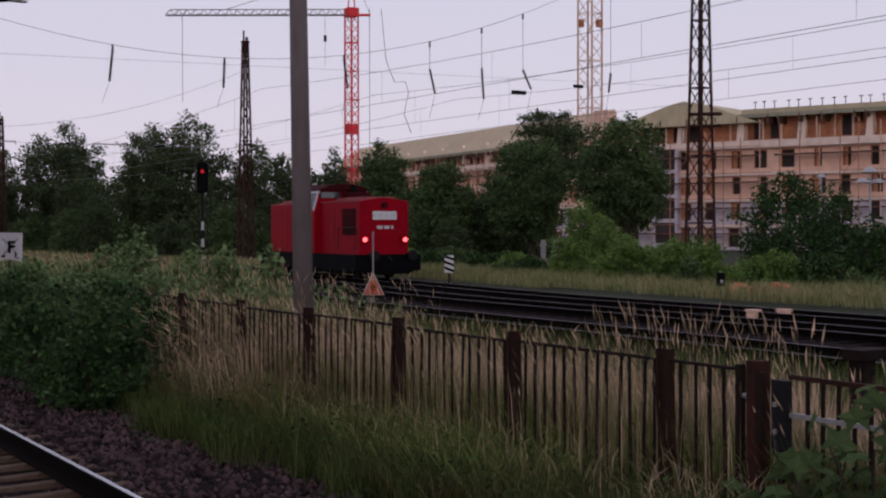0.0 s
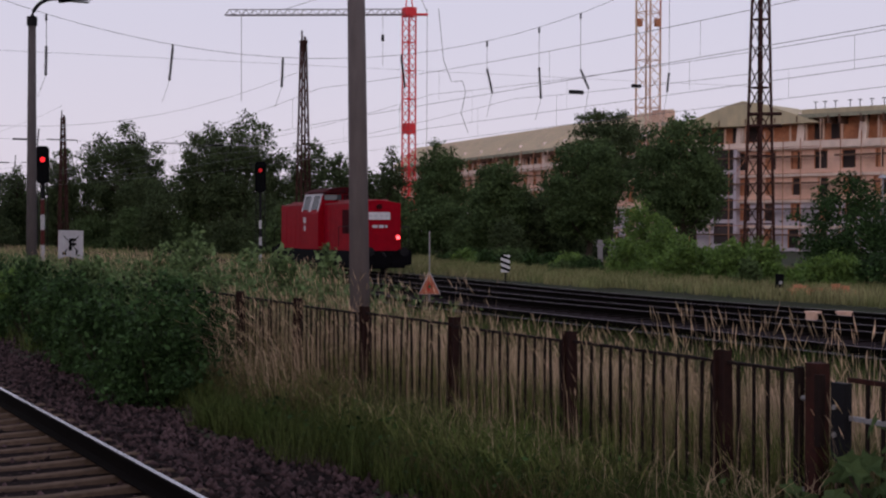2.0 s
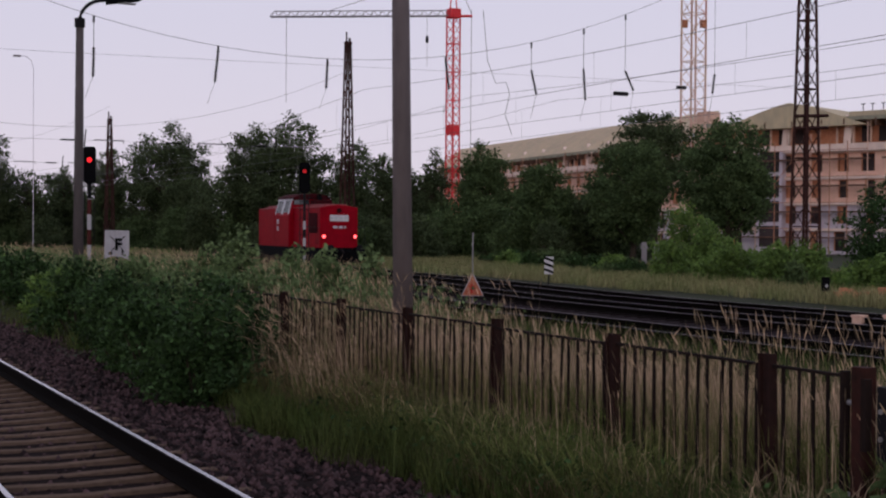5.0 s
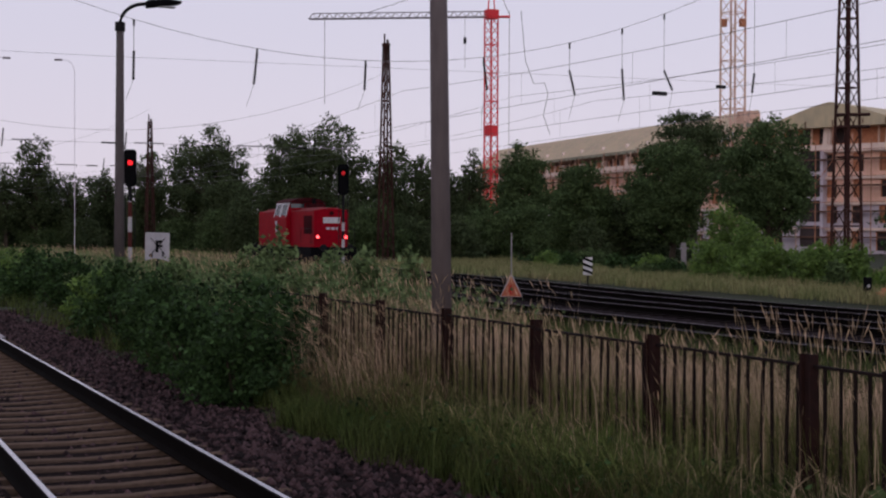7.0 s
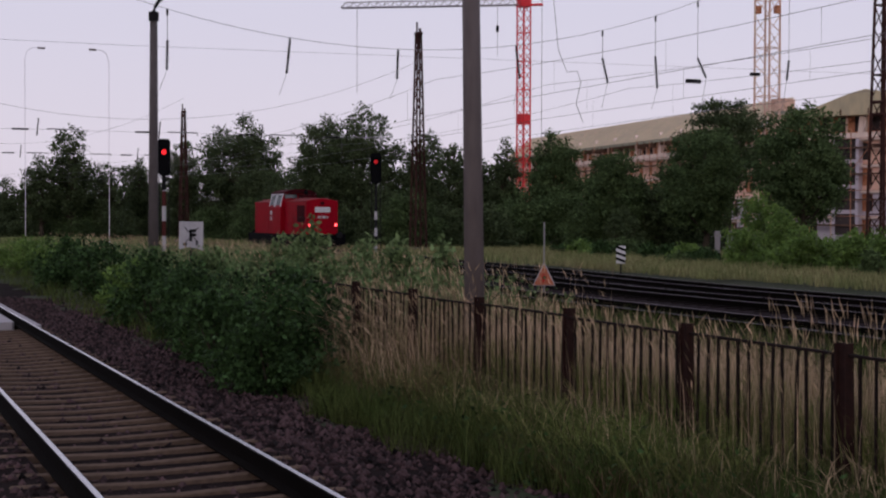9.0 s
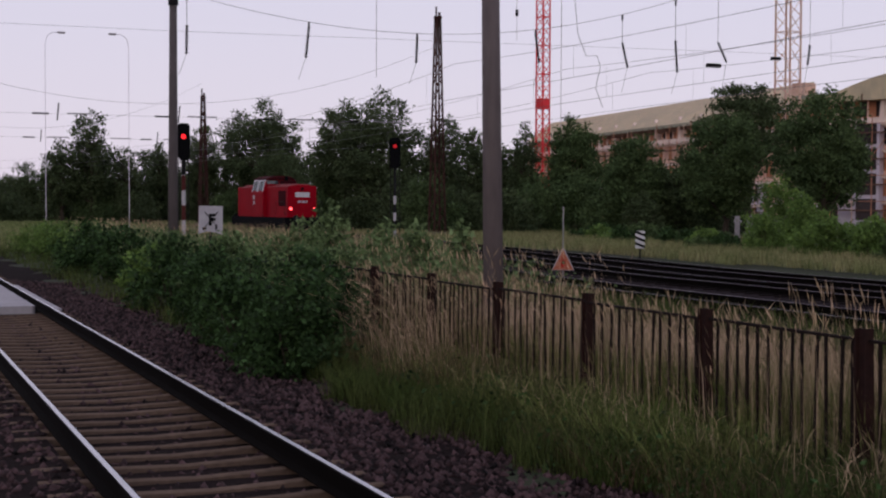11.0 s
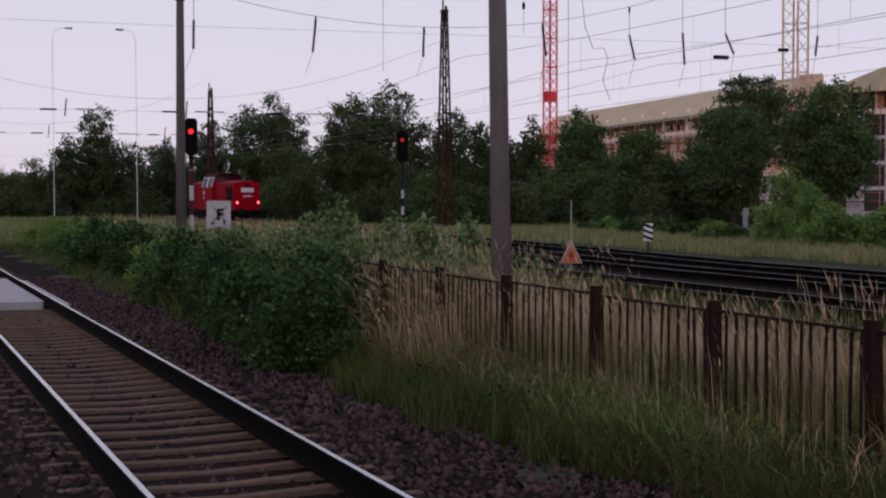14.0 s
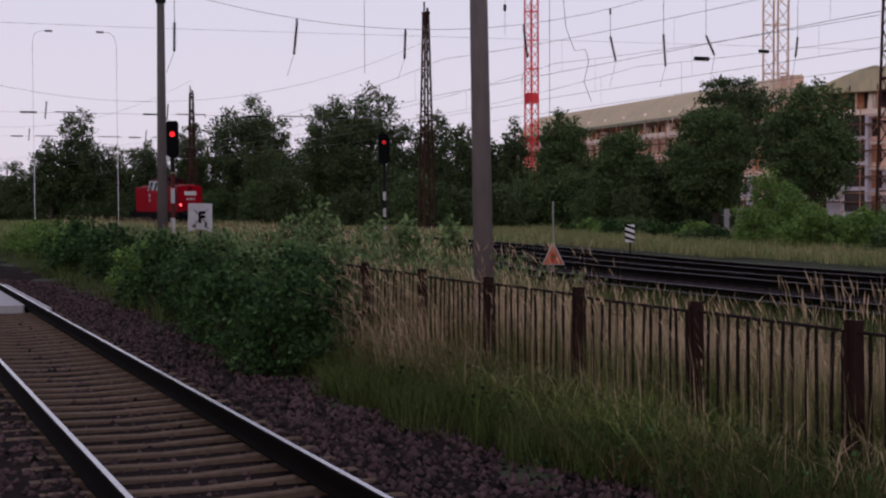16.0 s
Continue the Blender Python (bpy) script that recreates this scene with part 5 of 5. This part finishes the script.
BUSHES = [
    (43.9, 59.6, 3.2, 1.8, 1), (38.3, 48.7, 1.5, 1.6, 1), (38.6, 45.9, 1.4, 1.3, 1), (47.7, 48.5, 4.3, 2.7, 0), (52.2, 49.6, 3.9, 1.5, 0), (42.3, 38.2, 2.3, 1.6, 0),
    (38.3, 39.5, 1.1, 1.1, 1), (39.4, 38.3, 1.0, 1.2, 0), (38.7, 53.5, 1.4, 1.2, 1), (42.5, 55.6, 2.3, 1.1, 1), (39.7, 45.0, 0.7, 1.0, 1), (44.8, 66.3, 0.4, 1.3, 0),
    (43.2, 72.0, 0.8, 1.4, 1),
    (45.3, 75.4, 2.5, 1.4, 0), (38.8, 44.4, 1.5, 1.3, 1), (38.0, 40.2, 0.8, 1.3, 1), (40.2, 48.2, 1.2, 1.4, 1), (9.9, 166.2, 6.0, 2.9, 0), (10.6, 156.4, 2.5, 3.5, 0), 
    (13.1, 164.3, 5.0, 2.9, 0), (13.7, 154.6, 2.9, 3.5, 0), (17.0, 162.0, 5.8, 3.5, 0), (17.5, 152.3, 1.6, 2.7, 0), (20.1, 160.2, 5.1, 3.3, 0), (19.8, 151.0, 1.4, 3.2, 0), 
    (23.6, 158.1, 4.9, 3.7, 0), (23.3, 148.9, 2.5, 3.1, 1), (26.1, 156.6, 4.4, 2.8, 0), (26.5, 147.0, 2.8, 3.1, 0), (33.4, 170.4, 8.0, 3.3, 0), (32.4, 159.0, 4.5, 3.8, 0), 
    (34.9, 162.3, 6.1, 3.0, 0), (33.8, 151.0, 3.4, 3.0, 0), (36.4, 154.2, 6.9, 3.6, 0), (35.4, 139.0, 2.9, 3.6, 1), (37.9, 145.1, 5.6, 3.1, 0), (36.4, 130.0, 3.5, 2.7, 1), 
    (38.9, 135.0, 7.1, 3.6, 0), (37.2, 124.0, 4.6, 2.5, 0), (39.8, 126.9, 6.6, 3.4, 0), (37.6, 115.0, 4.1, 2.2, 1), (40.5, 117.8, 6.6, 2.7, 0), (38.0, 108.0, 2.8, 2.5, 0), 
    (43.7, 118.7, 5.1, 2.5, 0), (38.2, 100.0, 4.2, 2.2, 0), (45.5, 113.6, 5.9, 2.5, 0), (38.0, 93.0, 3.8, 2.5, 1), (49.0, 116.5, 5.3, 3.3, 0), (41.3, 94.0, 2.8, 2.5, 0), 
    (51.2, 112.4, 6.7, 3.1, 0), (42.8, 90.0, 2.8, 2.4, 0), (54.8, 112.2, 5.4, 3.0, 0), (46.9, 93.0, 3.8, 2.7, 1), (58.8, 112.1, 5.2, 2.4, 0), (49.6, 92.0, 4.0, 2.5, 1), 
    (60.1, 110.1, 5.8, 3.1, 0), (48.1, 84.0, 3.8, 2.5, 1), (64.8, 110.0, 6.8, 3.2, 0), (53.9, 89.0, 3.4, 2.1, 0), (66.5, 107.8, 5.3, 2.8, 0), (52.2, 82.0, 4.0, 2.3, 0), 
    (67.0, 101.7, 5.7, 2.6, 0), (54.0, 80.0, 3.3, 2.4, 0),
]
for i, (x, y, top, half, light) in enumerate(BUSHES):
    make_bush(x, y, top, half, 300 + i, (M_LEAFLIGHT if y < 65 else M_LEAFTREE) if light else (M_LEAFBUSH if y < 65 else M_LEAFDARK), leaf=0.085 if y < 90 else 0.12)

# low rough growth over the far meadow
_mr = random.Random(77)
for i in range(22):
    my = _mr.uniform(36, 78)
    make_bush(_mr.uniform(33.5, 35.5) + 0.14 * (my - 36) + _mr.uniform(0, 6), my, _mr.uniform(0.25, 0.75), _mr.uniform(0.6, 1.3), 700 + i,
              _mr.choice((M_LEAFLIGHT, M_LEAFBUSH, M_LEAFTREE)), leaf=0.1, label="low rough bush in the far meadow", group="low meadow bushes")

# shrubs along the near track, before the fence
SHRUBS = [(4.98, 16.75, 1.12, 0.82, 0), (5.55, 17.5, 1.25, 0.75, 0), (4.95, 18.5, 1.2, 0.85, 0), (5.85, 19.3, 1.3, 0.8, 0), (5.25, 20.6, 1.0, 0.7, 0),
          (5.5, 22.9, 1.25, 0.85, 0), (6.0, 21.6, 1.25, 0.75, 1), (5.7, 24.9, 1.1, 0.8, 0), (5.85, 28.2, 1.25, 1.0, 0), (6.5, 26.3, 1.35, 0.9, 1), (6.1, 31.6, 1.0, 0.85, 2),
          (6.3, 36.3, 1.3, 1.15, 0), (6.9, 33.5, 1.25, 1.0, 1), (6.3, 43.0, 1.35, 1.3, 0), (7.0, 47.5, 1.1, 1.2, 2), (6.9, 53.0, 1.2, 1.5, 2), (7.2, 61.0, 1.0, 1.6, 2),
          (7.0, 20.4, 1.3, 0.7, 1), (7.3, 23.2, 1.4, 0.8, 1), (8.4, 29.0, 1.2, 0.9, 1), (8.8, 37.0, 1.0, 0.9, 1)]
for i, (x, y, top, half, tone) in enumerate(SHRUBS):
    make_bush(x, y, top, half, 500 + i, (M_LEAFBUSH, M_WEED, M_LEAFLIGHT)[tone], leaf=0.042 if y < 26 else 0.06, name="shrub",
              label=("dense dark green shrub beside the track", "grey-green leafy shrub among the weeds", "fresh light green shrub beside the track")[tone], group="shrubs along the track")
for i, (x, y, top, half) in enumerate(((7.75, 23.6, 1.85, 0.55), (8.65, 21.8, 1.6, 0.42), (9.15, 21.1, 1.6, 0.35), (9.6, 26.0, 1.5, 0.6), (8.2, 26.8, 1.6, 0.6), (11.2, 29.5, 1.45, 0.7))):
    make_bush(x, y, top, half, 560 + i, M_WEED, leaf=0.055, dens=0.8, name="tall_weed", label="tall leafy green weed rising above the grass", group="tall weeds beside the yard")


# ---- grasses and weeds ----
def scatter(rng, n, x0, x1, y0, y1, power=1.0):
    y = y0 + (y1 - y0) * rng.random(n) ** power
    x = rng.uniform(x0, x1, n)
    return x, y


def clump(rng, x, y, amount):
    return 0.5 + 0.5 * np.sin(x * 2.1 + 1.3 * np.sin(y * 1.1)) * np.cos(y * 1.7 + x) * amount


def grass(name, label, n, area, h, width, lean, material, seed, power=1.0, keep=None):
    rng = np.random.default_rng(seed)
    x, y = scatter(rng, n, *area, power)
    ok = rng.random(n) < clump(rng, x, y, 0.8) + 0.15
    if keep is not None:
        ok &= keep(x, y)
    x, y = x[ok], y[ok]
    base = np.stack([x, y, ground_z(x, y) - 0.03], 1)
    m = len(x)
    me = blade_mesh(name, base, rng.uniform(h[0], h[1], m), np.full(m, width) * rng.uniform(0.7, 1.3, m), rng.uniform(lean[0], lean[1], m), rng, material)
    tagged(new(name, me), label, "grass", kind="stuff")


def seed_stalks(name, label, n, area, h, seed, material, lean=(0.02, 0.22), power=1.0, keep=None):
    """Thin stalks that carry a narrow seed head: three leaves of triangles at the tip."""
    rng = np.random.default_rng(seed)
    x, y = scatter(rng, n, *area, power)
    if keep is not None:
        ok = keep(x, y)
        x, y = x[ok], y[ok]
    n = len(x)
    hh = rng.uniform(h[0], h[1], n)
    base = np.stack([x, y, ground_z(x, y)], 1)
    ang = rng.normal(2.6, 1.3, n)
    out = np.stack([np.cos(ang), np.sin(ang), np.zeros(n)], 1) * (hh * rng.uniform(lean[0], lean[1], n))[:, None]
    tip = base + out + np.stack([np.zeros(n), np.zeros(n), hh], 1)
    mid = base + out * 0.35 + np.stack([np.zeros(n), np.zeros(n), hh * 0.6], 1)
    s = np.stack([-np.sin(ang), np.cos(ang), np.zeros(n)], 1)
    s2 = np.stack([np.cos(ang), np.sin(ang), np.zeros(n)], 1)
    v = np.empty((n, 10, 3))
    w = 0.0022
    v[:, 0], v[:, 1], v[:, 2], v[:, 3] = base - s * w, base + s * w, mid - s * w, mid + s * w
    hw = rng.uniform(0.003, 0.0065, n)[:, None]
    t0 = tip - (tip - mid) * 0.35
    tip = tip + out * rng.uniform(0.0, 0.35, n)[:, None] - np.stack([np.zeros(n), np.zeros(n), hh * 0.04], 1)
    v[:, 4], v[:, 5] = t0, tip
    v[:, 6], v[:, 7] = (t0 + tip) / 2 - s * hw, (t0 + tip) / 2 + s * hw
    v[:, 8], v[:, 9] = (t0 + tip) / 2 - s2 * hw, (t0 + tip) / 2 + s2 * hw
    k = np.arange(n)[:, None] * 10
    tris = [(0, 1, 3), (0, 3, 2), (2, 3, 4), (4, 6, 5), (4, 5, 7), (4, 8, 5), (4, 5, 9)]
    f = np.concatenate([k + np.array([q]) for q in tris])
    tagged(new(name, from_arrays(name, v.reshape(-1, 3), f, material)), label, "grass", kind="stuff")


def off_yard(x, y):
    return (x < 15.6) | (x > 32.5)


def belt_edge(x, y):
    """The verge's ragged edge against the ballast."""
    return x > 4.8 + 0.75 * np.clip((11.8 - y) / 5, 0, 1) + 0.4 * np.clip((y - 14.6) / 1.5, 0, 1) + 0.12 * np.sin(y * 3) + 0.08 * np.sin(y * 7.3)


grass("verge_grass", "lush green grass along the foot of the fence", 70000, (4.6, 6.95, 4.5, 20), (0.12, 0.55), 0.009, (0.2, 0.8), M_GRASS, 21, 1.3, belt_edge)
grass("verge_straw", "dry straw-coloured grass along the fence", 2600, (5.8, 6.9, 6.5, 21), (0.3, 0.8), 0.006, (0.2, 0.9), M_STRAW, 22, 1.2, belt_edge)
grass("tall_straw", "tall dry grass standing close behind the fence", 44000, (6.75, 8.6, 4.5, 24), (0.5, 1.1), 0.008, (0.05, 0.3), M_STRAW, 23, 1.2)
grass("tall_green", "tall green grass among the dry stalks", 80000, (6.64, 7.6, 4.5, 24), (0.25, 0.95), 0.009, (0.1, 0.5), M_GRASSLIGHT, 24, 1.2)
grass("far_verge", "short green grass between the ballast and the shrubs", 9000, (4.9, 6.6, 19, 95), (0.1, 0.5), 0.018, (0.2, 0.7), M_GRASS, 28, 1.4)
grass("dead_grass", "brown flattened dead grass at the foot of the fence", 9000, (5.3, 6.5, 5.0, 11), (0.15, 0.5), 0.008, (0.6, 1.6), M_DEAD, 29, 1.0, belt_edge)
grass("dry_tuft_grass", "dry brownish grass leaning out before the fence", 5000, (5.5, 6.55, 13.5, 18), (0.25, 0.8), 0.006, (0.3, 1.2), M_DEAD, 30, 1.0, belt_edge)
grass("trackside_weeds", "low green weeds between the fence and the yard tracks", 40000, (8.4, 15.4, 6, 34), (0.25, 0.75), 0.014, (0.2, 0.7), M_GRASS, 36, 1.1)
grass("arching_grass", "long arching green grass leaning out from the fence", 4500, (5.6, 6.6, 8.5, 17), (0.4, 0.85), 0.007, (0.7, 1.5), M_GRASSLIGHT, 39, 1.0, belt_edge)
grass("bright_tufts", "fresh light green grass tufts before the fence", 12000, (5.7, 6.6, 7, 17), (0.25, 0.65), 0.008, (0.3, 1.0), M_GRASSLIGHT, 37, 1.0, lambda x, y: np.sin(y * 2.3) * np.cos(y * 0.9 + x * 2) > 0.1)
seed_stalks("seed_stalks", "tall dry grass stalks with seed heads along the fence", 1300, (6.4, 8.0, 6.5, 21), (0.8, 1.3), 25, M_STRAW)
seed_stalks("stalk_tuft", "tuft of pale stalks that leans over the fence", 620, (5.7, 6.8, 14.6, 19.0), (0.6, 1.3), 26, M_STRAW, (0.3, 0.8))
seed_stalks("stalk_tuft", "tuft of pale stalks that leans over the fence", 170, (6.8, 7.6, 7.2, 9.3), (1.2, 1.62), 27, M_STRAW, (0.0, 0.16))


seed_stalks("fence_stalks", "pale seed heads just over the fence top", 700, (6.45, 7.2, 8.5, 20.5), (1.05, 1.38), 38, M_STRAW, (0.0, 0.18))


def weedy(x, y):
    return (x < 0.452 * y - 0.5 + 0.5 * np.sin(y * 0.8)) | (x < 9.5)


grass("weed_field", "tall mixed weeds and grass filling the strip beside the yard", 150000, (7.6, 16.6, 17, 64), (0.45, 1.25), 0.02, (0.1, 0.5), M_WEEDGRASS, 31, 1.3, weedy)
grass("weed_field_green", "tall green weeds filling the strip beside the yard", 80000, (7.6, 16.6, 18, 64), (0.4, 1.15), 0.025, (0.1, 0.6), M_GRASSLIGHT, 32, 1.3, weedy)
seed_stalks("weed_stalks", "dry weed stalks with seed heads over the strip", 9500, (7.4, 16.0, 16, 60), (0.9, 1.65), 33, M_STRAW, (0.02, 0.2), 1.3, weedy)
grass("far_meadow", "green and pale meadow between the yard and the trees", 170000, (29.5, 52, 26, 100), (0.15, 0.6), 0.03, (0.1, 0.6), M_FARGRASS, 34, 1.2, lambda x, y: x > 26.39 + 3.6 + np.interp(y, CURVE_Y, CURVE_X) + 1.2 * (y < 45))
grass("line_meadow", "pale dry meadow along the line to the trees", 70000, (4, 33, 62, 150), (0.15, 0.55), 0.07, (0.1, 0.5), M_MEADOW, 35, 1.0, lambda x, y: np.abs(x - 26.39 - np.interp(y, CURVE_Y, CURVE_X)) > 2.4)


def weed_leaves(name, label, n, area, h, leaf, material, seed, keep=None, power=1.2):
    rng = np.random.default_rng(seed)
    m = n // 14
    x, y = scatter(rng, m, *area, power)
    if keep is not None:
        ok = keep(x, y)
        x, y = x[ok], y[ok]
    m = len(x)
    hh = rng.uniform(h[0], h[1], m)
    k = rng.integers(0, m, n)
    f = rng.uniform(0.1, 1.0, n)
    p = np.stack([x[k] + rng.normal(0, 0.11, n), y[k] + rng.normal(0, 0.11, n), ground_z(x[k], y[k]) + hh[k] * f], 1)
    tagged(new(name, leaf_mesh(name, p, leaf, rng, material, flat=0.3)), label, "weeds", kind="stuff")


weed_leaves("leafy_weeds", "broad-leaved green weeds over the strip beside the yard", 120000, (6.9, 16.4, 17, 60), (0.4, 1.4), 0.045, M_WEED, 41, weedy)
weed_leaves("leafy_weeds", "low leafy weeds in the grass before the fence", 1800, (5.1, 6.5, 6, 16), (0.1, 0.5), 0.03, M_LEAFBUSH, 42, belt_edge)

# broad-leaved seedlings by the gate
def make_seedling(x, y, h, seed):
    rng = np.random.default_rng(seed)
    t = thing("seedling", "young maple-like plant with broad green leaves by the gate", "plant", group="seedlings by the gate", at=pose(x, y, float(ground_z(x, y))))
    st = Build()
    spots = []
    for k in range(7):
        a = rng.uniform(0, 6.28)
        b = Vector((0.25 * math.cos(a), 0.25 * math.sin(a), h * rng.uniform(0.55, 1.0)))
        st.path([(0, 0, -0.05), b * 0.5 + Vector((0, 0, 0.1)), b], 0.006, n=4)
        for q in range(7):
            f = rng.uniform(0.35, 1.05)
            spots.append(b * f + Vector(rng.normal(0, 0.07, 3)))
    part("woody_base", st, M_BARK, t)
    star = []
    for i in range(10):
        r = 1.0 if i % 2 == 0 else 0.55
        if i == 5:
            r = 0.2
        star.append((r * math.sin(6.283 * i / 10), r * math.cos(6.283 * i / 10), 0.12 * (i % 2)))
    me = Build().add([(0, 0, 0)] + star, [(0, i + 1, (i + 1) % 10 + 1) for i in range(10)]).mesh("leaf")
    me.materials.append(M_LEAFTREE)
    for s in spots:
        q = Matrix.LocRotScale(s, Euler((rng.uniform(0.2, 1.3), rng.uniform(-0.5, 0.5), rng.uniform(0, 6.28))), Vector((1, 1, 1)) * rng.uniform(0.08, 0.13))
        part("leaf", me, M_LEAFLIGHT, t, at=q)


for i, (x, y, h) in enumerate(((6.35, 5.75, 0.95), (6.4, 6.15, 0.75), (6.3, 5.35, 1.2), (6.35, 6.6, 0.4), (6.5, 5.05, 1.35), (6.45, 5.5, 0.6))):
    make_seedling(x, y, h, 60 + i)


# ---- what moves ----
# seconds and y of the locomotive's near hood face
RUN = [52.59, 54.35, 56.23, 58.22, 60.27, 62.37, 64.49, 66.61, 68.73, 70.92, 73.09, 75.24, 77.37, 79.49, 81.66, 83.84, 86.02, 88.20, 90.30, 92.44, 94.60, 96.81, 99.07, 101.38, 103.74, 106.14, 108.71, 111.31, 113.87, 116.42, 118.93, 121.37, 123.69]


def run_y(t):
    return float(np.interp(t, np.arange(len(RUN)) * 0.5, RUN))


def motions():
    rows = []
    for i, yf in enumerate(RUN):
        y = yf - 0.55
        a = math.degrees(math.atan2(yard_x(26.39, y + 10.1) - yard_x(26.39, y + 2.9), 7.2))
        rows.append((i * 0.5, pose(yard_x(26.39, y + 0.5), y, -0.15, 0, 0, -a)))
    walk(LOCO, rows)
    for w in WHEELS:
        p = w.location.copy()
        turns = []
        for i in range(161):
            t = i * 0.1
            turns.append((t, pose(p.x, p.y, p.z, -math.degrees((run_y(t) - RUN[0]) / 0.5))))
        walk(w, turns)


motions()
